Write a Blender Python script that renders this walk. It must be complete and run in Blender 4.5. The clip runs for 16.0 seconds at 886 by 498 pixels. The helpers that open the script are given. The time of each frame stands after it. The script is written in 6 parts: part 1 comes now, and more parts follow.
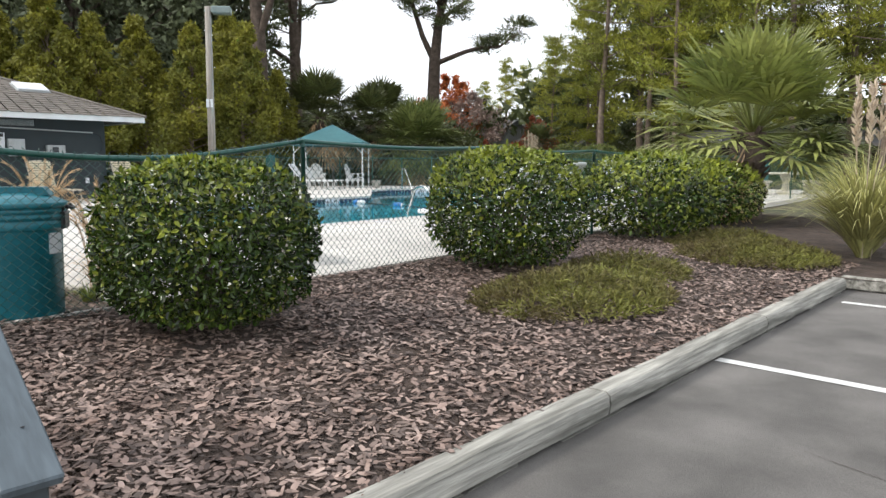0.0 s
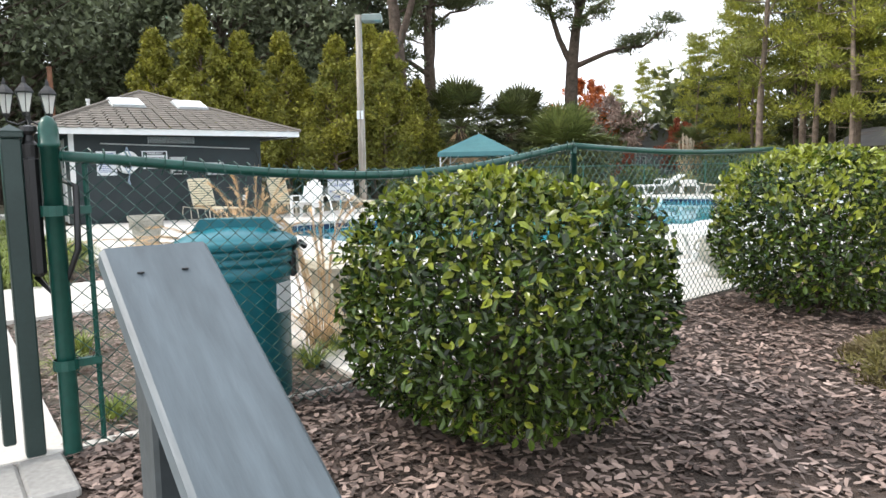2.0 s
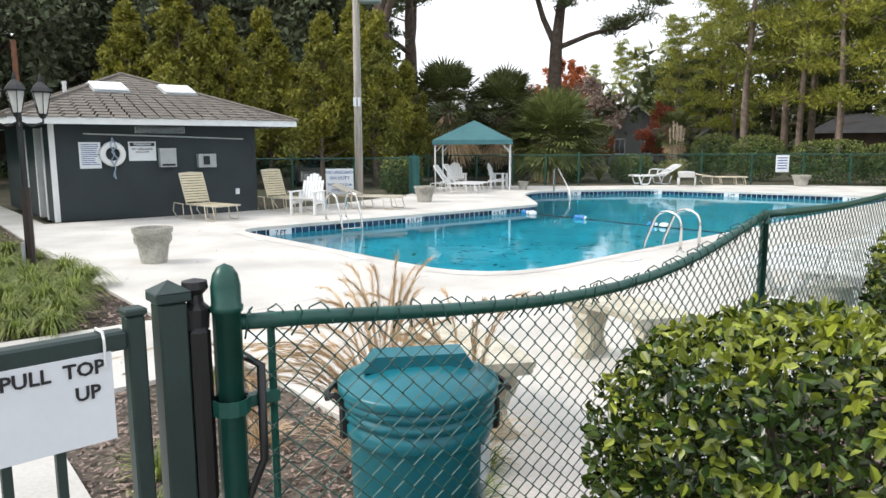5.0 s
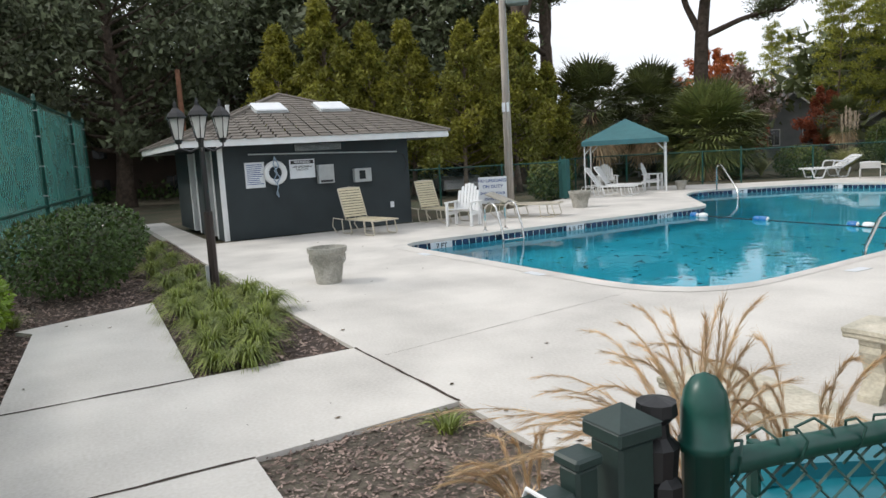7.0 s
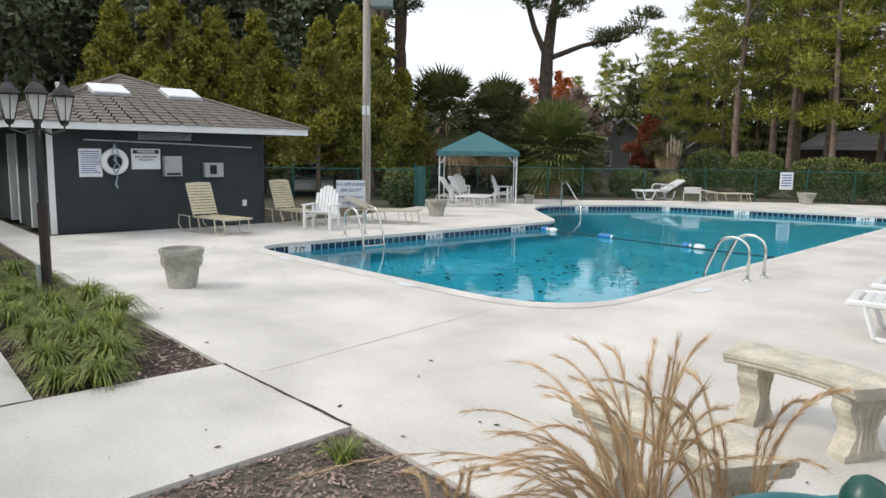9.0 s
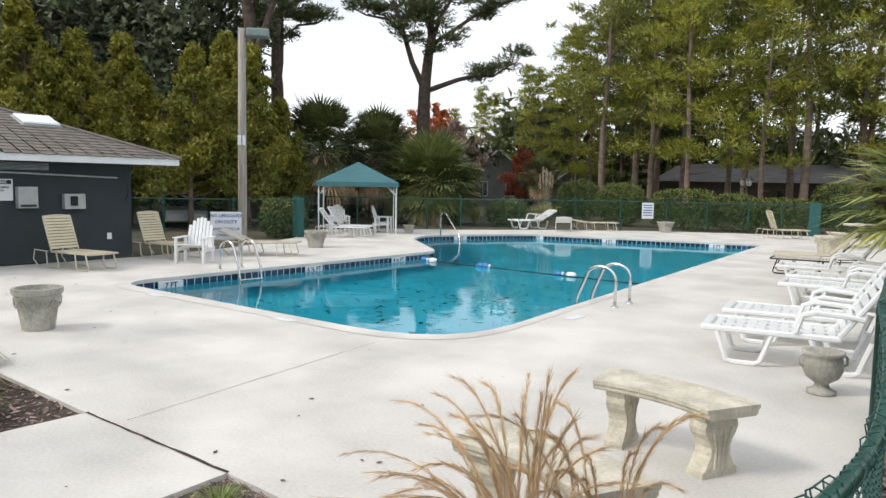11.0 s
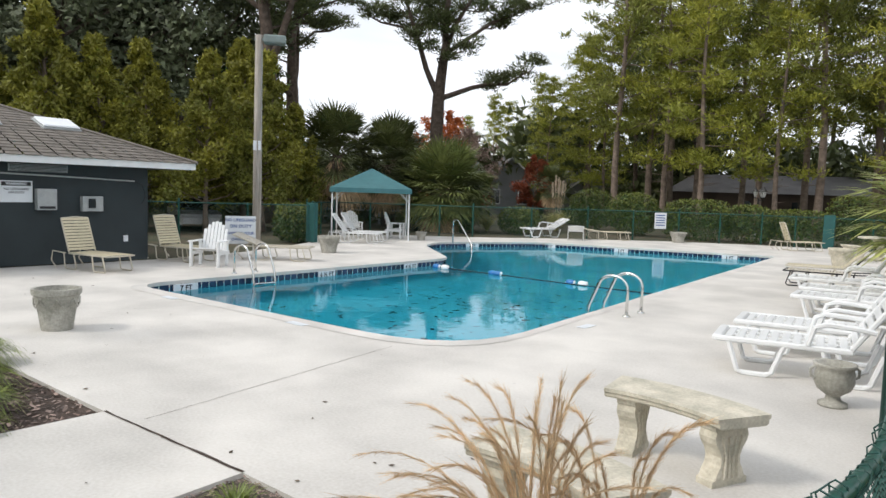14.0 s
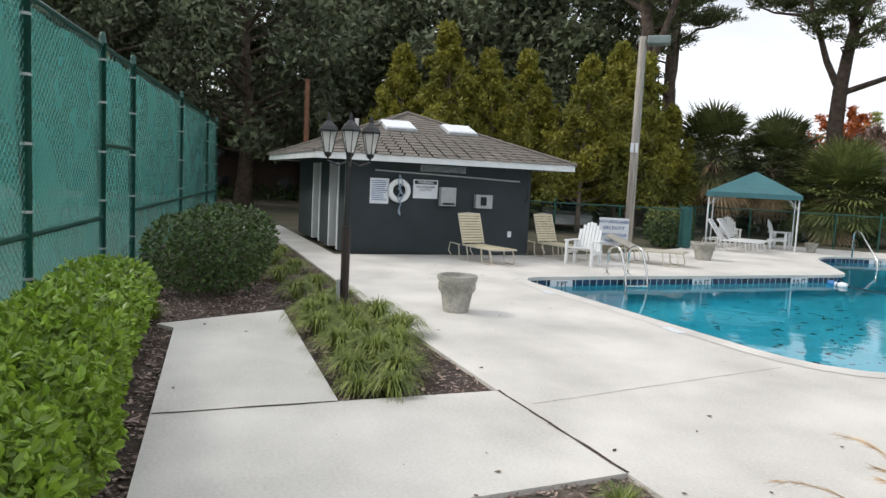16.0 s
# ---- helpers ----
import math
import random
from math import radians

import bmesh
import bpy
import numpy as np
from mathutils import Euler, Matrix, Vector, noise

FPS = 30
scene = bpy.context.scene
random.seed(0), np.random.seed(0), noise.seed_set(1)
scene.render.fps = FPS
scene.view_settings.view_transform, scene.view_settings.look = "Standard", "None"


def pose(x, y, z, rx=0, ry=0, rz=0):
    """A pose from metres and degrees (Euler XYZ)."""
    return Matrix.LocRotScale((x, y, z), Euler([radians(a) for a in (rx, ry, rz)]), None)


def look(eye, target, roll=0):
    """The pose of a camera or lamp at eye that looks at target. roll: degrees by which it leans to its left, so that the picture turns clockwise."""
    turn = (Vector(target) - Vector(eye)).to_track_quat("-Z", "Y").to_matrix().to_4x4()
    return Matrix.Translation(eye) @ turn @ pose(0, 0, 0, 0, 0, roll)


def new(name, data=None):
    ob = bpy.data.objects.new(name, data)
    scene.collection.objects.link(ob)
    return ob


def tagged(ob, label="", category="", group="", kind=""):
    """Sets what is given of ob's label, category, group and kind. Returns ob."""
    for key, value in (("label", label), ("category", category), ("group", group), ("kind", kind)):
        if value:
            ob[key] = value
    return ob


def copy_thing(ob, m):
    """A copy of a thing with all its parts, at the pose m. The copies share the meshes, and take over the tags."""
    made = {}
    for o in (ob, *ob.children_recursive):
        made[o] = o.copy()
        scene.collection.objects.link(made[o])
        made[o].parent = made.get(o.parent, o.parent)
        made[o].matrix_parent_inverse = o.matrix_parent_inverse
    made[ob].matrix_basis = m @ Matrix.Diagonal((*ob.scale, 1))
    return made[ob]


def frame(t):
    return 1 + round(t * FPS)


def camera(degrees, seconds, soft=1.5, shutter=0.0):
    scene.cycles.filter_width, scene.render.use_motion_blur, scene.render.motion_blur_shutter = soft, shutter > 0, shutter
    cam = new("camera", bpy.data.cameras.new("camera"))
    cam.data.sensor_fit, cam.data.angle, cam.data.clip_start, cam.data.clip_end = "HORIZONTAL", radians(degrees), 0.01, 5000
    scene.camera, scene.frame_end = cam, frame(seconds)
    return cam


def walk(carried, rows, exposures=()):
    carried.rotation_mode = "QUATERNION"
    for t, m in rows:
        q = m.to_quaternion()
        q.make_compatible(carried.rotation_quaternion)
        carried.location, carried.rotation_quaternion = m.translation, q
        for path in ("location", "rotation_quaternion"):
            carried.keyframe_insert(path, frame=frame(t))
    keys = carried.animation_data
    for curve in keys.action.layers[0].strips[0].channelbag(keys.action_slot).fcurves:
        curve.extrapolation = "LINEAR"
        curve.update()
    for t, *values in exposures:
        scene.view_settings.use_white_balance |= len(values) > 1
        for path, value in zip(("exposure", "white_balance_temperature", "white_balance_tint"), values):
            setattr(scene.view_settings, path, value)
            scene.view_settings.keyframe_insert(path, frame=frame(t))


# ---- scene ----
import mathutils
import mathutils.geometry
cam = camera(63.8, 16.0)
PATH = [
    (0, (-0.667, -0.028, 1.05), (-2.051, 1.395, 0.806), 0.3),
    (0.5, (-1.167, 0.011, 1.042), (-2.676, 1.299, 0.792), 2.1),
    (1, (-1.744, 0.017, 1.084), (-3.229, 1.335, 0.849), 2.2),
    (1.5, (-2.236, 0.116, 1.041), (-3.802, 1.339, 0.812), -3.4),
    (2, (-2.712, 0.204, 1.07), (-4.318, 1.377, 0.854), -1.1),
    (2.5, (-3.124, 0.211, 1.155), (-4.698, 1.439, 1.019), -0.6),
    (3, (-3.423, 0.265, 1.24), (-4.944, 1.544, 1.021), -0.8),
    (3.5, (-3.673, 0.278, 1.327), (-5.179, 1.565, 1.048), 1.6),
    (4, (-3.859, 0.189, 1.428), (-5.378, 1.456, 1.133), 0.4),
    (6.5, (-4.731, -0.218, 1.686), (-6.313, 0.975, 1.416), -0.1),
    (7, (-5.066, -0.206, 1.652), (-6.809, 0.739, 1.387), -3.3),
    (7.5, (-5.247, -0.221, 1.674), (-7.054, 0.596, 1.419), -2.6),
    (8, (-5.318, -0.305, 1.731), (-7.088, 0.583, 1.445), -1.3),
    (8.5, (-5.414, -0.35, 1.754), (-7.061, 0.75, 1.472), -1.4),
    (9, (-5.494, -0.381, 1.714), (-6.982, 0.929, 1.446), 0.8),
    (9.5, (-5.493, -0.359, 1.743), (-6.892, 1.05, 1.502), 1.2),
    (12, (-5.44, -0.436, 1.777), (-6.657, 1.143, 1.615), 1.3),
    (12.5, (-5.431, -0.444, 1.782), (-6.644, 1.139, 1.633), 1.5),
    (13, (-5.411, -0.462, 1.781), (-6.618, 1.126, 1.636), 1.8),
    (13.5, (-5.412, -0.47, 1.775), (-6.62, 1.117, 1.623), 2.0),
    (14, (-5.433, -0.472, 1.773), (-6.714, 1.055, 1.61), 1.8),
    (14.5, (-5.478, -0.47, 1.736), (-6.863, 0.963, 1.568), 2.4),
    (15, (-5.5, -0.525, 1.743), (-7.014, 0.77, 1.568), 3.0),
    (15.5, (-5.506, -0.606, 1.751), (-7.194, 0.451, 1.571), 3.1),
    (16, (-5.58, -0.631, 1.745), (-7.434, 0.093, 1.55), 2.8),
]
EXPOSURES = [(0, 0.55), (1, 0.8), (1.5, 0.85), (2.5, 1.1), (3.5, 1.15), (4.2, 1.0), (6.3, 0.1), (9, 0.15), (12, 0.25), (14, 0.18), (16, 0.16)]
walk(cam, [(t, look(eye, target, roll)) for t, eye, target, roll in PATH], EXPOSURES)

# ---- light ----
SUN_EL, SUN_AZ = math.radians(42), math.radians(212)
world = bpy.data.worlds.new("sky")
scene.world = world
world.use_nodes = True
wn, wl = world.node_tree.nodes, world.node_tree.links
wn.clear()
w_out = wn.new("ShaderNodeOutputWorld")
w_bg = wn.new("ShaderNodeBackground")
w_sky = wn.new("ShaderNodeTexSky")
w_sky.sky_type = 'NISHITA'
w_sky.sun_disc = False
w_sky.sun_elevation = SUN_EL
w_sky.sun_rotation = SUN_AZ
w_sky.dust_density = 3.0
w_co = wn.new("ShaderNodeTexCoord")
w_map = wn.new("ShaderNodeMapping")
w_map.inputs["Scale"].default_value = (1.0, 1.0, 5.0)
w_noise = wn.new("ShaderNodeTexNoise")
w_noise.inputs["Scale"].default_value = 1.6
w_noise.inputs["Detail"].default_value = 5.0
w_ramp = wn.new("ShaderNodeMapRange")
w_ramp.inputs["From Min"].default_value = 0.35
w_ramp.inputs["From Max"].default_value = 0.62
w_ramp.inputs["To Min"].default_value = 0.55
w_ramp.inputs["To Max"].default_value = 0.97
w_mix = wn.new("ShaderNodeMix")
w_mix.data_type = 'RGBA'
w_mix.inputs["B"].default_value = (9.4, 9.7, 10.2, 1)
wl.new(w_co.outputs["Generated"], w_map.inputs["Vector"])
wl.new(w_map.outputs["Vector"], w_noise.inputs["Vector"])
wl.new(w_noise.outputs["Fac"], w_ramp.inputs["Value"])
wl.new(w_ramp.outputs["Result"], w_mix.inputs["Factor"])
wl.new(w_sky.outputs["Color"], w_mix.inputs["A"])
wl.new(w_mix.outputs["Result"], w_bg.inputs["Color"])
w_bg.inputs["Strength"].default_value = 0.112
wl.new(w_bg.outputs["Background"], w_out.inputs["Surface"])
sun = new("sun", bpy.data.lights.new("sun", 'SUN'))
sun.data.energy = 1.6
sun.data.angle = math.radians(12)
sun.data.color = (1.0, 0.95, 0.88)
sun.matrix_world = look((math.sin(SUN_AZ) * 50, math.cos(SUN_AZ) * 50, 45), (0, 0, 0))

# ---- materials ----
def mat(name, col, rough=0.6, metal=0.0, var=0.25, scale=6.0, fine=60.0, bump=0.2, second=None, spec=0.5, obrand=0.0, trans=0.0, dist=0.01, stretch=None):
    m = bpy.data.materials.new(name)
    m.use_nodes = True
    n, l = m.node_tree.nodes, m.node_tree.links
    b = n["Principled BSDF"]
    b.inputs["Roughness"].default_value = rough
    b.inputs["Metallic"].default_value = metal
    b.inputs["Specular IOR Level"].default_value = spec
    co = n.new("ShaderNodeTexCoord")
    n1 = n.new("ShaderNodeTexNoise")
    n1.inputs["Scale"].default_value = scale
    n1.inputs["Detail"].default_value = 4
    n2 = n.new("ShaderNodeTexNoise")
    n2.inputs["Scale"].default_value = fine
    n2.inputs["Detail"].default_value = 3
    where = co.outputs["Object"]
    if stretch:
        mp = n.new("ShaderNodeMapping")
        mp.inputs["Scale"].default_value = stretch
        l.new(where, mp.inputs["Vector"])
        where = mp.outputs["Vector"]
    l.new(where, n1.inputs["Vector"])
    l.new(where, n2.inputs["Vector"])
    sec = second or tuple(c * (1 - var) for c in col)
    hi = tuple(min(1, c * (1 + var * 0.5)) for c in col)
    r = n.new("ShaderNodeValToRGB")
    r.color_ramp.elements[0].position = 0.32
    r.color_ramp.elements[1].position = 0.68
    r.color_ramp.elements[0].color = (*sec, 1)
    r.color_ramp.elements[1].color = (*hi, 1)
    l.new(n1.outputs["Fac"], r.inputs["Fac"])
    mx = n.new("ShaderNodeMix")
    mx.data_type = 'RGBA'
    mx.blend_type = 'OVERLAY'
    mx.inputs["Factor"].default_value = min(1, var * 1.2)
    l.new(r.outputs["Color"], mx.inputs["A"])
    l.new(n2.outputs["Fac"], mx.inputs["B"])
    last = mx.outputs["Result"]
    if obrand:
        oi = n.new("ShaderNodeNewGeometry")
        hs = n.new("ShaderNodeHueSaturation")
        mr = n.new("ShaderNodeMapRange")
        mr.inputs["To Min"].default_value = 1 - obrand
        mr.inputs["To Max"].default_value = 1 + obrand
        l.new(oi.outputs["Random Per Island"], mr.inputs["Value"])
        l.new(mr.outputs["Result"], hs.inputs["Value"])
        l.new(last, hs.inputs["Color"])
        last = hs.outputs["Color"]
    l.new(last, b.inputs["Base Color"])
    if bump:
        bp = n.new("ShaderNodeBump")
        bp.inputs["Strength"].default_value = bump
        bp.inputs["Distance"].default_value = dist
        l.new(n2.outputs["Fac"], bp.inputs["Height"])
        l.new(bp.outputs["Normal"], b.inputs["Normal"])
    if trans:
        t = n.new("ShaderNodeBsdfTranslucent")
        l.new(last, t.inputs["Color"])
        ms = n.new("ShaderNodeMixShader")
        ms.inputs["Fac"].default_value = trans
        l.new(b.outputs["BSDF"], ms.inputs[1])
        l.new(t.outputs["BSDF"], ms.inputs[2])
        l.new(ms.outputs["Shader"], n["Material Output"].inputs["Surface"])
    return m

M_CONC = mat("pool_deck_concrete", (0.625, 0.598, 0.556), 0.85, var=0.19, scale=0.9, fine=40, bump=0.12)
M_COPE = mat("coping", (0.63, 0.605, 0.565), 0.8, var=0.17, scale=1.5, fine=50)
M_ASPH = mat("asphalt", (0.158, 0.149, 0.138), 0.9, var=0.42, scale=1.6, fine=150, bump=0.6)
M_LINE = mat("road_paint", (0.75, 0.75, 0.72), 0.7, var=0.2, scale=12)
M_GROUND = mat("earth_and_litter", (0.095, 0.075, 0.05), 0.95, var=0.5, scale=0.5, fine=14, bump=0.5, second=(0.05, 0.06, 0.03), dist=0.05)
M_SOIL = mat("mulch_bed", (0.085, 0.06, 0.047), 0.95, var=0.5, scale=5, fine=70, bump=1.0, dist=0.03)
M_CHIP = mat("bark_chip", (0.248, 0.186, 0.158), 0.75, var=0.3, scale=3, fine=30, second=(0.15, 0.10, 0.08), obrand=0.75)
M_SAND = mat("bare_soil", (0.135, 0.115, 0.088), 0.95, var=0.4, scale=4, fine=50, bump=0.6)
M_TIMBER = mat("weathered_timber", (0.33, 0.32, 0.285), 0.85, var=0.5, scale=16, fine=60, bump=1.0, second=(0.12, 0.118, 0.10), stretch=(1, 0.07, 1))
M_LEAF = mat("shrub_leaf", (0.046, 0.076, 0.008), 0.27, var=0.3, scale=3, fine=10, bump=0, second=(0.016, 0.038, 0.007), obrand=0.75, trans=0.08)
M_LEAFY = mat("hedge_leaf_yellow", (0.22, 0.33, 0.035), 0.35, var=0.3, scale=3, fine=10, bump=0, second=(0.14, 0.23, 0.025), obrand=0.4, trans=0.25)
# yellow-green leaf, also the painted sunlight on the shrub tops
M_LEAFT = mat("yellow_sunlit_shrub_leaf", (0.24, 0.27, 0.028), 0.3, var=0.3, scale=3, fine=10, bump=0, second=(0.13, 0.17, 0.020), obrand=0.5, trans=0.15)
# lit copy of the clipped hedge leaf: sunlight on the tops as colour
M_HEDGET = mat("hedge_top_sunlit_leaf", (0.14, 0.165, 0.028), 0.5, var=0.3, scale=2, fine=10, bump=0, obrand=0.4, trans=0.15)
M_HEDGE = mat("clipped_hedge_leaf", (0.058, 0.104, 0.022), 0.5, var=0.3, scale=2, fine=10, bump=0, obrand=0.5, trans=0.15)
M_TWIG = mat("twig", (0.09, 0.065, 0.045), 0.9, var=0.3)
M_BARK = mat("pine_bark", (0.12, 0.09, 0.07), 0.95, var=0.45, scale=4, fine=20, bump=0.8, dist=0.03)
M_BARKP = mat("pale_bark", (0.22, 0.17, 0.135), 0.95, var=0.35, scale=4, fine=20, bump=0.6)
M_OAK = mat("live_oak_foliage", (0.118, 0.140, 0.074), 0.7, var=0.4, scale=0.4, fine=3, bump=0, obrand=0.5, trans=0.12)
M_CYP = mat("cypress_foliage", (0.25, 0.235, 0.028), 0.7, var=0.3, scale=0.5, fine=3, bump=0, second=(0.15, 0.165, 0.032), obrand=0.4, trans=0.3)
M_PINEY = mat("pine_needles_yellow", (0.36, 0.36, 0.05), 0.6, var=0.3, scale=0.4, fine=3, bump=0, second=(0.19, 0.22, 0.038), obrand=0.4, trans=0.35)
M_PINE = mat("pine_needles_green", (0.27, 0.28, 0.055), 0.6, var=0.35, scale=0.4, fine=3, bump=0, second=(0.115, 0.145, 0.035), obrand=0.45, trans=0.3)
M_PINED = mat("pine_needles_dark", (0.095, 0.118, 0.042), 0.6, var=0.3, scale=0.4, fine=3, bump=0, obrand=0.45, trans=0.2)
M_RED = mat("autumn_red_leaf", (0.35, 0.095, 0.045), 0.7, var=0.3, scale=0.6, fine=3, bump=0, obrand=0.4, trans=0.25)
M_ORANGE = mat("autumn_orange_leaf", (0.55, 0.17, 0.05), 0.7, var=0.3, scale=0.6, fine=3, bump=0, obrand=0.4, trans=0.25)
M_BARE = mat("bare_twigs", (0.36, 0.27, 0.23), 0.9, var=0.2, bump=0)
M_FROND = mat("palm_frond", (0.34, 0.36, 0.115), 0.45, var=0.3, scale=1, fine=8, bump=0, second=(0.15, 0.19, 0.05), obrand=0.3, trans=0.2)
M_FRONDM = mat("palm_frond_olive", (0.20, 0.225, 0.075), 0.45, var=0.3, scale=1, fine=8, bump=0, second=(0.09, 0.12, 0.035), obrand=0.35, trans=0.2)
M_FRONDD = mat("palm_frond_dark", (0.085, 0.10, 0.03), 0.5, var=0.3, scale=1, fine=8, bump=0, obrand=0.35, trans=0.15)
M_GRASS = mat("liriope_blade", (0.27, 0.31, 0.07), 0.45, var=0.3, scale=2, fine=8, bump=0, second=(0.13, 0.18, 0.04), obrand=0.4, trans=0.25)
M_PAMP = mat("pampas_blade", (0.48, 0.47, 0.19), 0.5, var=0.3, scale=2, fine=8, bump=0, obrand=0.35, trans=0.25)
M_STRAW = mat("dry_straw", (0.66, 0.48, 0.29), 0.8, var=0.25, scale=5, fine=20, bump=0, obrand=0.3, trans=0.2)
M_PLUME = mat("pampas_plume", (0.62, 0.52, 0.40), 0.9, var=0.2, scale=5, fine=20, bump=0, obrand=0.2, trans=0.2)
M_JUN = mat("creeping_juniper", (0.16, 0.165, 0.035), 0.7, var=0.35, scale=2, fine=8, bump=0, second=(0.12, 0.09, 0.04), obrand=0.4, trans=0.2)
M_RAIL = mat("painted_grey_blue_wood", (0.092, 0.116, 0.133), 0.5, var=0.28, scale=14, fine=60, bump=0.25, stretch=(0.12, 1, 0.3))
M_RAILD = mat("painted_dark_grey_wood", (0.045, 0.055, 0.06), 0.6, var=0.2, scale=5, fine=40, bump=0.15)
M_STEPC = mat("step_concrete", (0.40, 0.385, 0.36), 0.85, var=0.25, scale=2, fine=40, bump=0.3)
M_GREENP = mat("green_fence_paint", (0.010, 0.075, 0.058), 0.35, var=0.2, scale=8, fine=40, bump=0.05)
M_WIRE = mat("green_vinyl_wire", (0.015, 0.065, 0.052), 0.45, var=0.1, bump=0)
M_GATE = mat("gate_dark_green_metal", (0.022, 0.042, 0.038), 0.4, var=0.15, scale=8, bump=0.05)
M_BLACK = mat("black_plastic", (0.012, 0.012, 0.013), 0.4, var=0.1, bump=0.05)
M_TRASH = mat("teal_plastic", (0.008, 0.145, 0.185), 0.35, var=0.12, scale=4, fine=30, bump=0.05)
M_HOUSE = mat("charcoal_stucco", (0.027, 0.037, 0.041), 0.8, var=0.12, scale=2, fine=60, bump=0.2)
M_SHIN = mat("roof_shingle", (0.175, 0.155, 0.132), 0.9, var=0.2, scale=5, fine=22, bump=0.7, second=(0.14, 0.125, 0.108), obrand=0.09)
M_WHITE = mat("white_paint", (0.74, 0.75, 0.75), 0.5, var=0.08, scale=4, bump=0.05)
M_PLAST = mat("white_resin", (0.78, 0.79, 0.79), 0.35, var=0.06, scale=4, bump=0.02)
M_VINYL = mat("beige_vinyl_strap", (0.62, 0.55, 0.38), 0.5, var=0.12, scale=6, bump=0.05)
M_FRAMEB = mat("beige_tube", (0.58, 0.53, 0.43), 0.4, var=0.1, bump=0)
M_STEEL = mat("stainless_steel", (0.72, 0.72, 0.70), 0.18, metal=1.0, var=0.06, bump=0)
M_CAST = mat("cast_stone", (0.57, 0.525, 0.43), 0.9, var=0.3, scale=6, fine=50, bump=0.5, second=(0.42, 0.395, 0.315))
M_POT = mat("grey_planter", (0.40, 0.385, 0.345), 0.85, var=0.3, scale=5, fine=40, bump=0.4, second=(0.26, 0.255, 0.215))
M_POOLI = mat("pool_plaster", (0.34, 0.74, 0.80), 0.8, var=0.15, scale=0.8, fine=10, bump=0.1)
M_TILE = mat("navy_pool_tile", (0.022, 0.045, 0.095), 0.15, var=0.3, scale=8, fine=30, bump=0.05, obrand=0.5)
M_CANV = mat("teal_canvas", (0.045, 0.150, 0.165), 0.7, var=0.12, scale=3, fine=60, bump=0.15)
M_POLE = mat("weathered_pole", (0.36, 0.33, 0.29), 0.9, var=0.35, scale=14, fine=50, bump=0.6, stretch=(1, 1, 0.06))
M_LAMPH = mat("grey_green_metal", (0.22, 0.27, 0.26), 0.5, var=0.1)
M_BROWN = mat("brown_painted_post", (0.032, 0.020, 0.017), 0.5, var=0.2)
M_REDW = mat("reddish_pole", (0.23, 0.105, 0.06), 0.8, var=0.3)
M_SIGN = mat("sign_white", (0.70, 0.73, 0.76), 0.45, var=0.06, scale=5, bump=0)
M_INK = mat("sign_black_ink", (0.015, 0.015, 0.017), 0.6, var=0.05, bump=0)
M_BLUE = mat("sign_blue_ink", (0.035, 0.085, 0.27), 0.6, var=0.05, bump=0)
M_GREY = mat("grey_box", (0.38, 0.40, 0.40), 0.5, var=0.12, scale=6, bump=0.05)
M_SKYL = mat("skylight_dome", (0.80, 0.82, 0.84), 0.25, var=0.04, bump=0)
M_BUOY = mat("float_blue", (0.02, 0.16, 0.42), 0.35, var=0.1, bump=0)
M_ROPE = mat("dark_rope", (0.015, 0.03, 0.035), 0.8, var=0.1, bump=0)
M_BLDG = mat("brown_siding", (0.085, 0.062, 0.05), 0.9, var=0.2, scale=1)
M_GREYS = mat("grey_siding", (0.22, 0.23, 0.24), 0.8, var=0.15, scale=1)
M_ROOFF = mat("far_roof", (0.16, 0.155, 0.155), 0.9, var=0.2, scale=1)
M_GLASSD = mat("window_pane_dark", (0.02, 0.025, 0.03), 0.08, var=0.1, bump=0)
M_CAR = mat("silver_car_paint", (0.42, 0.43, 0.44), 0.3, metal=0.4, var=0.05, bump=0)
M_LITTER = mat("dead_leaf", (0.10, 0.07, 0.04), 0.9, var=0.3, bump=0, obrand=0.4)

def see_through(name, col, keep, gloss=0.0):
    m = bpy.data.materials.new(name)
    m.use_nodes = True
    n, l = m.node_tree.nodes, m.node_tree.links
    b = n["Principled BSDF"]
    b.inputs["Base Color"].default_value = (*col, 1)
    b.inputs["Roughness"].default_value = 0.8
    tl = n.new("ShaderNodeBsdfTranslucent")
    tl.inputs["Color"].default_value = (*col, 1)
    half = n.new("ShaderNodeMixShader")
    half.inputs["Fac"].default_value = 0.5
    l.new(b.outputs["BSDF"], half.inputs[1])
    l.new(tl.outputs["BSDF"], half.inputs[2])
    t = n.new("ShaderNodeBsdfTransparent")
    ms = n.new("ShaderNodeMixShader")
    nz = n.new("ShaderNodeTexNoise")
    nz.inputs["Scale"].default_value = 1.3
    co = n.new("ShaderNodeTexCoord")
    l.new(co.outputs["Object"], nz.inputs["Vector"])
    mr = n.new("ShaderNodeMapRange")
    mr.inputs["To Min"].default_value = keep - 0.15
    mr.inputs["To Max"].default_value = keep + 0.15
    l.new(nz.outputs["Fac"], mr.inputs["Value"])
    l.new(mr.outputs["Result"], ms.inputs["Fac"])
    l.new(t.outputs["BSDF"], ms.inputs[1])
    l.new(half.outputs["Shader"], ms.inputs[2])
    l.new(ms.outputs["Shader"], n["Material Output"].inputs["Surface"])
    return m

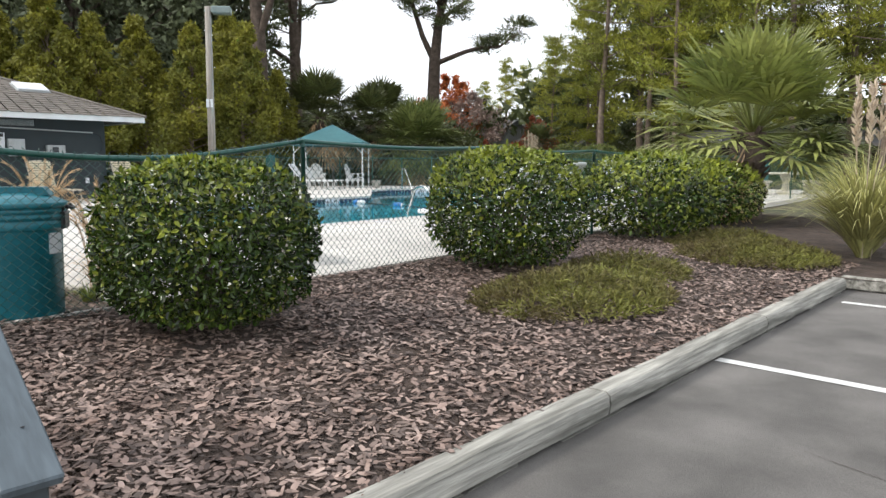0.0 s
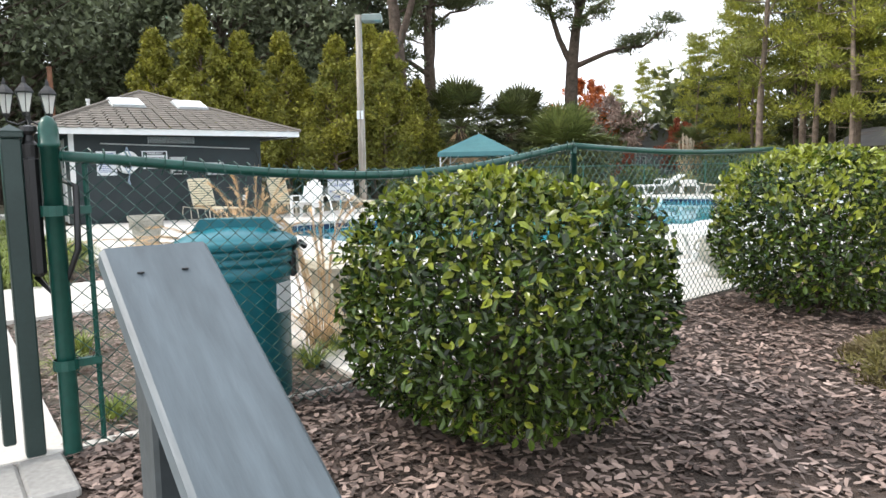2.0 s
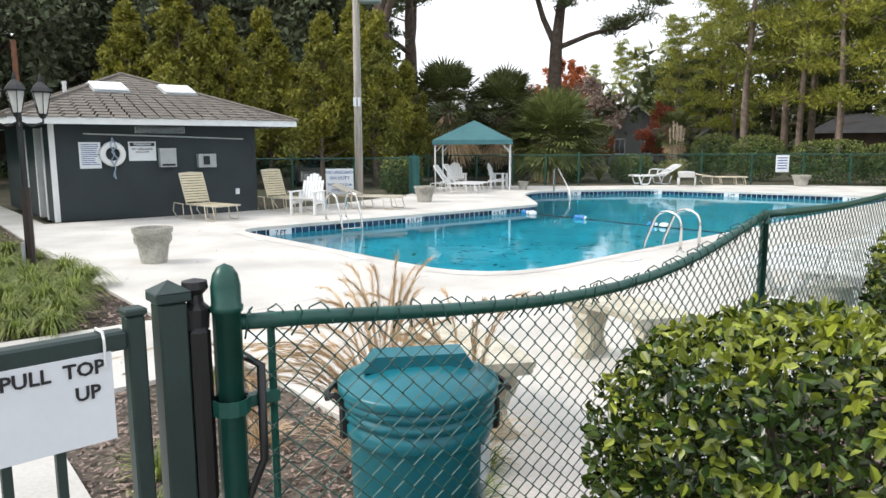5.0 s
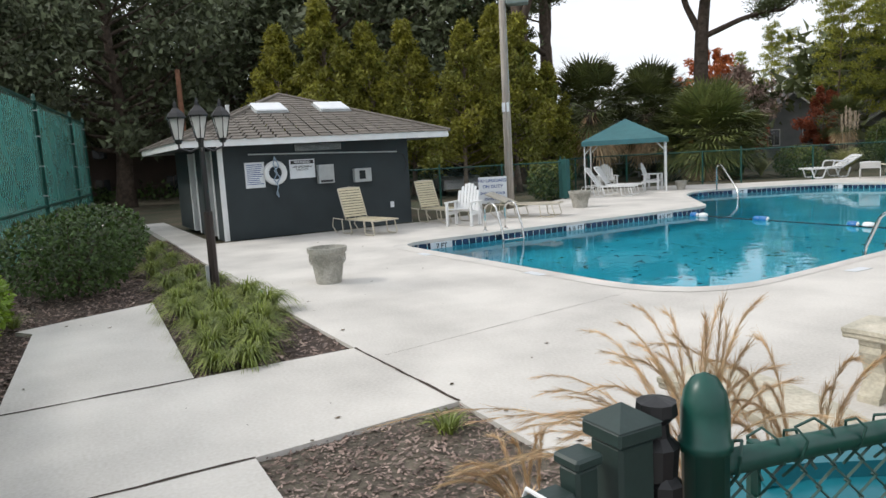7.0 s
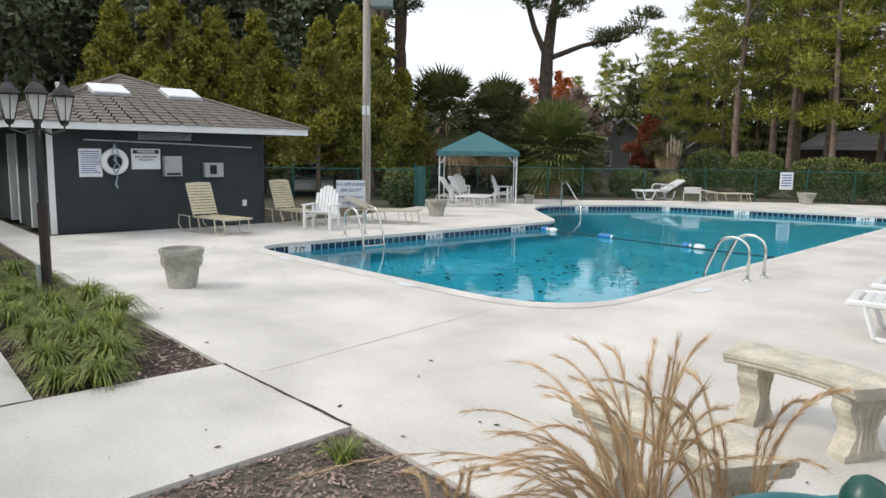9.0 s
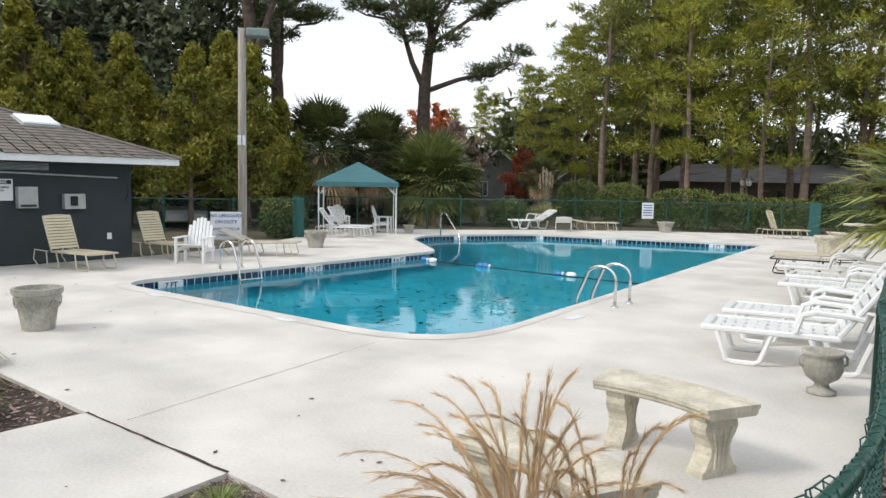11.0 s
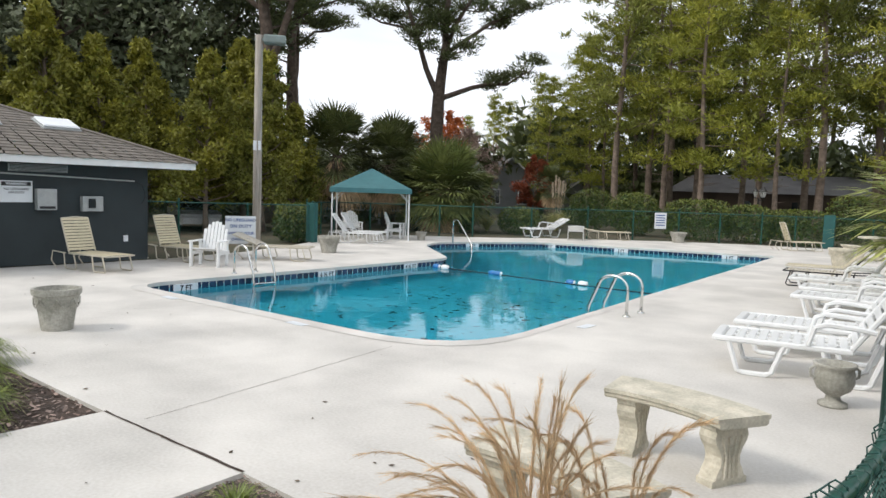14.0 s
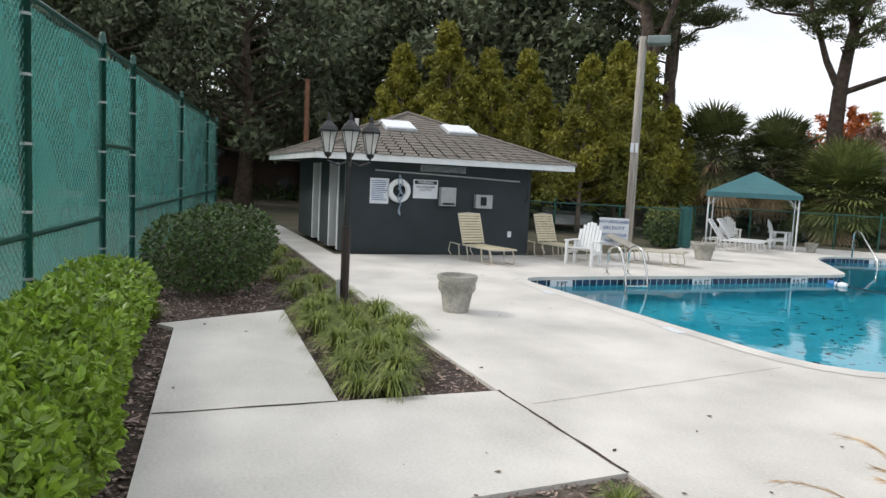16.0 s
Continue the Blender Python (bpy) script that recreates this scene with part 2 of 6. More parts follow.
M_PRIV = mat("dark_teal_screen", (0.012, 0.085, 0.082), 0.7, var=0.2, scale=4, fine=40)
M_SCREEN = see_through("green_windscreen", (0.115, 0.46, 0.42), 0.47)
M_LGLASS = see_through("lantern_glass", (0.92, 0.93, 0.91), 0.5)
M_WIREC = mat("faded_green_wire", (0.09, 0.25, 0.22), 0.5, var=0.15, bump=0)

def water_material():
    m = bpy.data.materials.new("pool_water")
    m.use_nodes = True
    n, l = m.node_tree.nodes, m.node_tree.links
    n.remove(n["Principled BSDF"])
    t = n.new("ShaderNodeBsdfRefraction")
    t.inputs["Color"].default_value = (0.15, 0.63, 0.75, 1)
    t.inputs["IOR"].default_value = 1.33
    t.inputs["Roughness"].default_value = 0.0
    g = n.new("ShaderNodeBsdfGlossy")
    g.inputs["Roughness"].default_value = 0.03
    f = n.new("ShaderNodeFresnel")
    f.inputs["IOR"].default_value = 1.33
    co = n.new("ShaderNodeTexCoord")
    nz = n.new("ShaderNodeTexNoise")
    nz.inputs["Scale"].default_value = 2.2
    nz.inputs["Detail"].default_value = 3
    bp = n.new("ShaderNodeBump")
    bp.inputs["Strength"].default_value = 0.10
    bp.inputs["Distance"].default_value = 0.04
    l.new(co.outputs["Object"], nz.inputs["Vector"])
    l.new(nz.outputs["Fac"], bp.inputs["Height"])
    l.new(bp.outputs["Normal"], g.inputs["Normal"])
    l.new(bp.outputs["Normal"], t.inputs["Normal"])
    l.new(bp.outputs["Normal"], f.inputs["Normal"])
    ms = n.new("ShaderNodeMixShader")
    l.new(f.outputs["Fac"], ms.inputs["Fac"])
    l.new(t.outputs["BSDF"], ms.inputs[1])
    l.new(g.outputs["BSDF"], ms.inputs[2])
    l.new(ms.outputs["Shader"], n["Material Output"].inputs["Surface"])
    return m

M_WATER = water_material()

# ---- mesh helpers ----
class Shape:
    """Collects vertices and faces for one mesh."""
    def __init__(self):
        self.v, self.f, self.m = [], [], []
    def face(self, pts, mi=0):
        i = len(self.v)
        self.v.extend(tuple(p) for p in pts)
        self.f.append(tuple(range(i, i + len(pts))))
        self.m.append(mi)
    def box(self, x0, y0, z0, x1, y1, z1, mi=0, m=None, bev=0.0):
        if bev > 0:
            lo, hi = Vector((x0, y0, z0)), Vector((x1, y1, z1))
            bev = min(bev, min(hi - lo) * 0.45)
            pts = []
            for a in range(3):
                for s in range(8):
                    p = [hi[k] if (s >> k) & 1 else lo[k] for k in range(3)]
                    for k in range(3):
                        if k != a:
                            p[k] += -bev if (s >> k) & 1 else bev
                    pts.append(Vector(p))
            if m is not None:
                pts = [m @ p for p in pts]
            bm = bmesh.new()
            for p in pts:
                bm.verts.new(p)
            bmesh.ops.convex_hull(bm, input=bm.verts)
            bm.verts.index_update()
            i = len(self.v)
            self.v.extend(tuple(v.co) for v in bm.verts)
            for f in bm.faces:
                self.f.append(tuple(i + v.index for v in f.verts))
                self.m.append(mi)
            bm.free()
            return
        p = [(x, y, z) for x in (x0, x1) for y in (y0, y1) for z in (z0, z1)]
        if m is not None:
            p = [tuple(m @ Vector(q)) for q in p]
        i = len(self.v)
        self.v.extend(p)
        for f in ((0, 1, 3, 2), (4, 6, 7, 5), (0, 4, 5, 1), (2, 3, 7, 6), (0, 2, 6, 4), (1, 5, 7, 3)):
            self.f.append(tuple(i + k for k in f))
            self.m.append(mi)
    def tube(self, pts, r, n=8, mi=0, cap=True):
        pts = [Vector(p) for p in pts]
        rs = r if isinstance(r, (list, tuple)) else [r] * len(pts)
        rings = []
        side = None
        for k, p in enumerate(pts):
            d = (pts[min(k + 1, len(pts) - 1)] - pts[max(k - 1, 0)]).normalized()
            if side is None:
                side = d.orthogonal().normalized()
            side = (side - d * side.dot(d))
            side = side.normalized() if side.length > 1e-6 else d.orthogonal().normalized()
            up = d.cross(side)
            i = len(self.v)
            for j in range(n):
                a = 2 * math.pi * j / n
                self.v.append(tuple(p + (side * math.cos(a) + up * math.sin(a)) * rs[k]))
            rings.append(i)
        for a, b in zip(rings, rings[1:]):
            for j in range(n):
                self.f.append((a + j, a + (j + 1) % n, b + (j + 1) % n, b + j))
                self.m.append(mi)
        if cap and n > 2:
            self.f.append(tuple(rings[0] + j for j in reversed(range(n))))
            self.f.append(tuple(rings[-1] + j for j in range(n)))
            self.m += [mi, mi]
    def lathe(self, prof, n=24, mi=0, c=(0, 0, 0)):
        rings = []
        for r, z in prof:
            rings.append(len(self.v))
            for j in range(n):
                a = 2 * math.pi * j / n
                self.v.append((c[0] + r * math.cos(a), c[1] + r * math.sin(a), c[2] + z))
        for a, b in zip(rings, rings[1:]):
            for j in range(n):
                self.f.append((a + j, a + (j + 1) % n, b + (j + 1) % n, b + j))
                self.m.append(mi)
    def prism(self, poly, z0, z1, mi=0, m=None):
        n = len(poly)
        lo = [Vector((x, y, z0)) for x, y in poly]
        hi = [Vector((x, y, z1)) for x, y in poly]
        if m is not None:
            lo, hi = [m @ p for p in lo], [m @ p for p in hi]
        self.face(list(reversed(lo)), mi)
        self.face(hi, mi)
        for k in range(n):
            self.face([lo[k], lo[(k + 1) % n], hi[(k + 1) % n], hi[k]], mi)
    def make(self, name, mats, parent=None, smooth=False, at=None):
        me = bpy.data.meshes.new(name)
        me.from_pydata(self.v, [], self.f)
        for k in (mats if isinstance(mats, (list, tuple)) else [mats]):
            me.materials.append(k)
        me.polygons.foreach_set("material_index", self.m)
        if smooth:
            me.polygons.foreach_set("use_smooth", [True] * len(self.f))
        me.update()
        ob = new(name, me)
        if parent is not None:
            ob.parent = parent
        if at is not None:
            ob.matrix_basis = at
        return ob

def empty(name, m, label, category, group="", kind=""):
    ob = new(name)
    ob.matrix_basis = m
    return tagged(ob, label, category, group, kind)

def sheet_with_holes(name, outer, holes, z, material, depth=0.0):
    """A level sheet with holes cut through it and walls of the given depth round each edge."""
    loops = [[Vector((x, y, 0)) for x, y in outer]] + [[Vector((x, y, 0)) for x, y in h] for h in holes]
    flat = [p for lp in loops for p in lp]
    tris = mathutils.geometry.tessellate_polygon(loops)
    s = Shape()
    s.v = [(p.x, p.y, z) for p in flat]
    for t in tris:
        a, b, c = (flat[i] for i in t)
        if (b - a).cross(c - a).z < 0:
            t = (t[0], t[2], t[1])
        s.f.append(tuple(t))
        s.m.append(0)
    if depth:
        for lp in loops:
            for k in range(len(lp)):
                a, b = lp[k], lp[(k + 1) % len(lp)]
                s.face([(a.x, a.y, z), (b.x, b.y, z), (b.x, b.y, z - depth), (a.x, a.y, z - depth)])
    return s.make(name, material)

def rounded(poly, r, n=6):
    """Polygon with its corners rounded; r may be one radius or one for each corner."""
    out = []
    for k in range(len(poly)):
        p0, p, p1 = (Vector(poly[(k + d) % len(poly)]) for d in (-1, 0, 1))
        rr = r[k] if isinstance(r, (list, tuple)) else r
        a = p + (p0 - p).normalized() * rr
        b = p + (p1 - p).normalized() * rr
        for j in range(n + 1):
            t = j / n
            q = a * (1 - t) ** 2 + p * 2 * t * (1 - t) + b * t * t
            out.append((q.x, q.y))
    return out

def inside(x, y, poly):
    c = False
    for k in range(len(poly)):
        (ax, ay), (bx, by) = poly[k], poly[k - 1]
        if (ay > y) != (by > y) and x < (bx - ax) * (y - ay) / (by - ay) + ax:
            c = not c
    return c

def lettering(name, text, size, material, m, parent):
    """Flat letters in the built-in font, turned into a mesh."""
    cu = bpy.data.curves.new(name, 'FONT')
    cu.body = text
    cu.size = size
    cu.align_x = 'CENTER'
    cu.align_y = 'CENTER'
    cu.extrude = 0.001
    cu.offset = size * 0.022
    cu.resolution_u = 2
    tmp = bpy.data.objects.new(name, cu)
    me = bpy.data.meshes.new_from_object(tmp)
    bpy.data.objects.remove(tmp)
    me.materials.clear()
    me.materials.append(material)
    ob = new(name, me)
    ob.parent = parent
    ob.matrix_basis = m
    ob["kind"] = "stuff"
    return ob

# ---- setting ----
POOL = rounded([(-17.3, 5.38), (-10.25, 5.62), (-11.85, 23.9), (-19.4, 21.8), (-21.4, 18.2), (-20.6, 16.7), (-17.4, 14.0)], [0.7, 1.5, 0.5, 0.8, 0.8, 0.5, 0.4])
BED1 = [(-10.84, 1.98), (-10.84, 0.62), (-14.6, 0.76), (-14.7, 0.1), (-23.0, 1.2), (-23.2, 2.1), (-14.9, 1.95)]
BED2 = [(-9.09, 2.03), (-9.01, 0.64), (-5.86, 0.60), (-5.90, 2.0)]
DECK = [(-5.80, -0.75), (-9.4, -0.82), (-13.7, -0.55), (-13.95, -0.72), (-14.6, 0.76), (-10.84, 0.62), (-10.84, 1.98), (-14.9, 1.95), (-23.2, 2.1), (-29, 2.1), (-29, 2.8), (-20.9, 2.8), (-20.9, 7.8), (-21.5, 10.5),
        (-23.1, 13.9), (-25.8, 16.6), (-24.6, 19.6), (-22.4, 21.5), (-19.5, 25.5), (-16.7, 27.9), (-14, 29.4), (-11.7, 30), (-8.8, 30), (-6.85, 11.7), (-5.98, 3.64), (-5.80, 0.6)]
KERB_X = -2.50
ground = sheet_with_holes("ground", [(-600, -600), (600, -600), (600, 600), (-600, 600)],
                          [[(-21.6, 5.0), (-9.9, 5.0), (-9.9, 24.3), (-21.6, 24.3)], [(-5.9, 0.45), (-5.9, -1.4), (-2.6, -1.4), (-2.6, -40), (40, -40), (40, 45), (-3.6, 45), (-3.6, 0.45)]], -0.13, M_GROUND)
tagged(ground, "dark earth with leaf litter and thin grass", "ground", kind="structure")
deck = sheet_with_holes("pavement", DECK, [POOL, BED2], 0.0, M_CONC, 0.12)
tagged(deck, "pale broom-finished concrete pool deck", "pavement", kind="structure")

def joint(a, b, w=0.012):
    s = Shape()
    d = (Vector(b) - Vector(a))
    steps = max(2, int(d.length / 0.15))
    nrm = Vector((-d.y, d.x)).normalized()
    l, r = [], []
    for k in range(steps + 1):
        p = Vector(a) + d * (k / steps) + nrm * random.uniform(-0.006, 0.006)
        ww = w * random.uniform(0.5, 1.3)
        l.append((*(p + nrm * ww), 0.004))
        r.append((*(p - nrm * ww), 0.004))
    for k in range(steps):
        s.face([r[k], r[k + 1], l[k + 1], l[k]])
    tagged(s.make("expansion_joint", M_SOIL), "dark debris-filled joint in the concrete", "joint", "deck joints", "structure")

for a, b in [((-10.84, 1.98), (-9.09, 2.03)), ((-10.84, 0.62), (-10.84, -0.72)), ((-9.01, 0.64), (-9.01, -0.78))]:
    joint(a, b)
joint((-10.44, 2.1), (-10.95, 5.25), 0.0025)

# asphalt, bay lines, timber edging and steps
s = Shape()
for i in range(22):
    for j in range(34):
        x0, x1, y0, y1 = -3.65 + i * 2, -1.65 + i * 2, -40 + j * 2.5, -37.5 + j * 2.5
        s.face([(x0, y0, -0.235), (x1, y0, -0.235), (x1, y1, -0.235), (x0, y1, -0.235)])
tagged(s.make("road", M_ASPH), "worn grey asphalt car park with cracks", "asphalt", kind="structure")
for yy in (1.75, 4.5, 7.25, -1.0):
    s = Shape()
    for k in range(16):
        if k != 5:
            s.face([(-2.55 + k * 0.3, yy - 0.045 + k * 0.012, -0.230), (-2.25 + k * 0.3, yy - 0.045 + (k + 1) * 0.012, -0.230), (-2.25 + k * 0.3, yy + 0.05 + (k + 1) * 0.012, -0.230), (-2.55 + k * 0.3, yy + 0.05 + k * 0.012, -0.230)])
    tagged(s.make("bay_line", M_LINE), "worn white parking bay line on asphalt", "road marking", "bay lines", "structure")
for crack in range(5):
    s = Shape()
    p = Vector((-2.2 + 1.4 * random.random(), 1.3 + crack * 0.5, -0.231))
    d = Vector((random.uniform(0.4, 1), random.uniform(-1, 1), 0)).normalized()
    for k in range(14):
        q = p + d * 0.13
        e = Vector((-d.y, d.x, 0)) * 0.0018 * random.uniform(0.4, 1.4)
        s.face([p - e, q - e, q + e, p + e])
        p = q
        d = (d + Vector((random.uniform(-0.5, 0.5), random.uniform(-0.5, 0.5), 0))).normalized()
    tagged(s.make("crack", M_SOIL), "thin crack in the asphalt", "crack", "asphalt cracks", "structure")

def kerb_x(y):
    return -2.42 - 0.045 * (y - 2.0)

edging = empty("timber_edging", pose(0, 0, 0), "weathered grey landscape timbers stacked along the mulch bed", "timber edging", kind="structure")
for row, (z0, z1) in enumerate(((-0.36, -0.235), (-0.228, -0.10))):
    y = 0.62 + row * -0.0
    k = 0
    while y < 7.9:
        ln = min(2.42 if (k or row) else 1.3, 7.95 - y)
        a = math.atan2(kerb_x(y + 1) - kerb_x(y), 1)
        s = Shape()
        n = 10
        for j in range(n):
            def ring(q):
                w = 0.007
                o = [noise.noise((q * 3 + row * 9, c * 4.0, k)) * w for c in range(6)]
                return [Vector((-0.14 + o[0], q, z0)), Vector((o[1], q, z0 + 0.015)), Vector((0.008 + o[2], q, (z0 + z1) / 2)), Vector((o[3], q, z1 - 0.018)), Vector((-0.02 + o[4], q, z1 + o[5])), Vector((-0.125, q, z1 + o[2])), Vector((-0.14, q, z1 - 0.02))]
            r0, r1 = ring(ln * j / n), ring(ln * (j + 1) / n)
            for c in range(7):
                s.face([r0[c], r1[c], r1[(c + 1) % 7], r0[(c + 1) % 7]])
            if j == 0:
                s.face(r0)
            if j == n - 1:
                s.face(r1)
        s.make("timber", M_TIMBER, edging, at=pose(kerb_x(y) - row * 0.012, y, 0, 0, 0, -math.degrees(a)))
        y += ln + 0.012
        k += 1
for z0, z1 in ((-0.36, -0.235), (-0.228, -0.10)):
    s = Shape()
    s.box(-0.1, -0.07, z0, 2.3, 0.07, z1, bev=0.015)
    s.make("timber", M_TIMBER, edging, at=pose(kerb_x(8) + 0.0, 8.08, 0, 0, 0, 2))

def mulch_z(x, y):
    t = min(1, max(0, (x + 5.9) / 3.3))
    return -0.015 - 0.105 * t + 0.03 * noise.noise((x * 0.8, y * 0.8, 0)) * (1 - abs(2 * t - 1))

s = Shape()
NX, NY = 22, 110
def bed_pt(i, j):
    y = 0.56 + j * 0.135
    x0 = -5.98 - 0.08 * max(0, y - 3)
    x1 = (kerb_x(y) - 0.11) if y < 8.1 else -1.0
    x = x0 + (x1 - x0) * i / NX
    return (x, y, mulch_z(x, y))
for j in range(NY):
    for i in range(NX):
        s.face([bed_pt(i, j), bed_pt(i + 1, j), bed_pt(i + 1, j + 1), bed_pt(i, j + 1)])
tagged(s.make("mulch_bed", M_SOIL), "brown bark mulch bed between fence and parking", "mulch bed", kind="structure")
for name, poly in (("planting_bed", BED1), ("planting_bed", BED2)):
    s = Shape()
    s.face([(x, y, -0.035) for x, y in poly])
    tagged(s.make(name, M_SOIL if poly is BED1 else M_SAND), "recessed mulch planting bed in the deck", "planting bed", kind="structure")
s = Shape()
HBED = [(-5.9, -0.74), (-9.4, -0.80), (-13.6, -0.50), (-13.9, -0.66), (-14.6, 0.80), (-23.2, 1.4), (-24.5, -0.3), (-16.5, -2.2), (-5.9, -2.6)]
s.face([(x, y, -0.045) for x, y in HBED])
tagged(s.make("hedge_bed", M_SOIL), "mulched strip under the hedge by the path", "planting bed", kind="structure")

def chips(name, spots, zf, label, size=1.0):
    s = Shape()
    for x, y in spots:
        a = random.uniform(0, math.pi * 2)
        l, w = random.uniform(0.010, 0.033) * size, random.uniform(0.005, 0.014) * size
        u = Vector((math.cos(a), math.sin(a), random.uniform(-0.35, 0.35))) * l
        v = Vector((-math.sin(a), math.cos(a), random.uniform(-0.4, 0.4))) * w
        c = Vector((x, y, zf(x, y) + random.uniform(0.006, 0.022)))
        s.face([c - u - v * 0.7, c - v, c + u * 0.9 - v * 0.5, c + u + v * 0.6, c + v, c - u * 0.8 + v])
    return tagged(s.make(name, M_CHIP), label, "bark mulch", kind="stuff")

spots = []
while len(spots) < 30000:
    y = 0.6 + 8.6 * random.random() ** 1.35
    x = random.uniform(-5.95 - 0.06 * max(0, y - 3), kerb_x(y) - 0.12)
    spots.append((x, y))
chips("bark_mulch", spots, mulch_z, "loose brown and grey bark chips on the bed")
def scatter(poly, n, seed):
    rnd = random.Random(seed)
    xs, ys = [p[0] for p in poly], [p[1] for p in poly]
    out = []
    while len(out) < n:
        x, y = rnd.uniform(min(xs), max(xs)), rnd.uniform(min(ys), max(ys))
        if inside(x, y, poly):
            out.append((x, y))
    return out
chips("bark_mulch", scatter(BED1, 5000, 1), lambda x, y: -0.035, "bark chips among the grass clumps")
chips("bark_mulch", scatter(BED2, 6000, 2), lambda x, y: -0.035, "bark chips and bare soil by the gate", 0.7)
chips("bark_mulch", scatter([(-16.5, -0.65), (-13.6, -0.52), (-9.4, -0.82), (-5.9, -0.76), (-5.9, -1.6), (-16.5, -1.6)], 5000, 3), lambda x, y: -0.045, "bark chips under the hedge")
chips("bark_mulch", scatter([(-14, -0.7), (-14.6, 0.75), (-20, 1.2), (-20, -0.8), (-16, -1.5)], 4500, 4), lambda x, y: -0.045, "bark chips round the clipped hedge")

s = Shape()
for x, y in scatter([(-15, -0.5), (-6, -0.7), (-6, 5), (-20, 5), (-20, 2.9), (-15, 2)], 90, 8):
    if inside(x, y, BED1) or inside(x, y, BED2):
        continue
    a, l = random.uniform(0, 6.3), random.uniform(0.008, 0.03)
    u, v = Vector((math.cos(a), math.sin(a), 0.1)) * l, Vector((-math.sin(a), math.cos(a), 0.15)) * l * 0.5
    c = Vector((x, y, 0.008))
    s.face([c - u, c - v, c + u, c + v])
tagged(s.make("fallen_leaves", M_LITTER), "scattered dead leaves and chips on concrete", "leaf litter", kind="stuff")

# steps and landing up to the gate
s = Shape()
s.box(-5.80, -1.15, -0.40, -3.35, 0.42, 0.0, bev=0.015)
s.box(-5.80, 0.42, -0.40, -5.40, 0.58, 0.0, bev=0.01)
tagged(s.make("landing", M_STEPC), "concrete landing before the pool gate", "landing", kind="structure")
s = Shape()
s.box(-3.352, -1.15, -0.40, -2.75, 0.42, -0.175, bev=0.015)
tagged(s.make("step", M_STEPC), "broad concrete step below the landing", "step", kind="structure")
s = Shape()
s.box(-5.9, -1.42, -0.4, -2.6, -1.16, -0.05, bev=0.01)
tagged(s.make("retaining_edge", M_STEPC), "low concrete edge beside the steps", "edging", kind="structure")

# ---- pool ----
basin = Shape()
WATER_Z, BOTTOM = -0.17, -1.45
n = len(POOL)
for k in range(n):
    a, b = POOL[k], POOL[(k + 1) % n]
    basin.face([(*a, -0.12), (*b, -0.12), (*b, BOTTOM), (*a, BOTTOM)])
pool = empty("swimming_pool", pose(-14, 12, -1.45), "outdoor swimming pool filled with clear turquoise water", "pool", kind="structure")
OFFP = pose(14, -12, 1.45)
basin.make("basin", M_POOLI, pool, at=OFFP)
fl = sheet_with_holes("pool_floor", POOL, [], BOTTOM, M_POOLI)
fl.parent = pool
fl.matrix_basis = OFFP
wat = sheet_with_holes("water", POOL, [], WATER_Z, M_WATER)
wat.parent = pool
wat.matrix_basis = OFFP
wat.visible_shadow = False
cx = sum(p[0] for p in POOL) / n
cy = sum(p[1] for p in POOL) / n
def shrink(p, d):
    v = Vector((cx - p[0], cy - p[1])).normalized() * d
    return (p[0] + v.x, p[1] + v.y)
rnd = random.Random(5)
s = Shape()
for k in range(260):
    c = Vector((rnd.gauss(-14.0, 1.5), rnd.gauss(9.6, 1.9), BOTTOM + 0.012))
    if not (-17 < c.x < -10.8 and 6 < c.y < 14):
        continue
    a, l = rnd.uniform(0, 6.3), rnd.uniform(0.03, 0.10)
    u, v = Vector((math.cos(a), math.sin(a), 0)) * l, Vector((-math.sin(a), math.cos(a), 0.1)) * l * 0.45
    s.face([c - u, c - v, c + u, c + v])
tagged(s.make("sunken_leaves", M_INK), "dark leaves lying on the pool floor", "leaf litter", kind="stuff")
# coping lip
s = Shape()
for k in range(n):
    a, b = POOL[k], POOL[(k + 1) % n]
    ai, bi, ao, bo = shrink(a, 0.03), shrink(b, 0.03), shrink(a, -0.26), shrink(b, -0.26)
    s.face([(*ao, 0.005), (*bo, 0.005), (*bi, 0.005), (*ai, 0.005)])
    s.face([(*ai, 0.005), (*bi, 0.005), (*bi, -0.055), (*ai, -0.055)])
    s.face([(*ai, -0.055), (*bi, -0.055), (*b, -0.055), (*a, -0.055)])
s.make("coping", M_COPE, pool, at=OFFP)
# waterline tiles
tiles = Shape()
run = 0.0
for k in range(n):
    a, b = Vector(shrink(POOL[k], 0.006)), Vector(shrink(POOL[(k + 1) % n], 0.006))
    d = b - a
    m = max(1, round(d.length / 0.16))
    for j in range(m):
        p, q = a + d * ((j + 0.05) / m), a + d * ((j + 0.95) / m)
        tiles.face([(p.x, p.y, -0.062), (q.x, q.y, -0.062), (q.x, q.y, -0.205), (p.x, p.y, -0.205)])
tagged(tiles.make("waterline_tiles", M_TILE, pool, at=OFFP), "glazed navy tile band at the waterline", kind="stuff")

def facing(p, nrm, up=(0, 0, 1)):
    """Pose whose z points along nrm and whose y is up."""
    z = Vector(nrm).normalized()
    y = Vector(up)
    y = (y - z * y.dot(z)).normalized()
    x = y.cross(z)
    return Matrix(((x.x, y.x, z.x, p[0]), (x.y, y.y, z.y, p[1]), (x.z, y.z, z.z, p[2]), (0, 0, 0, 1)))

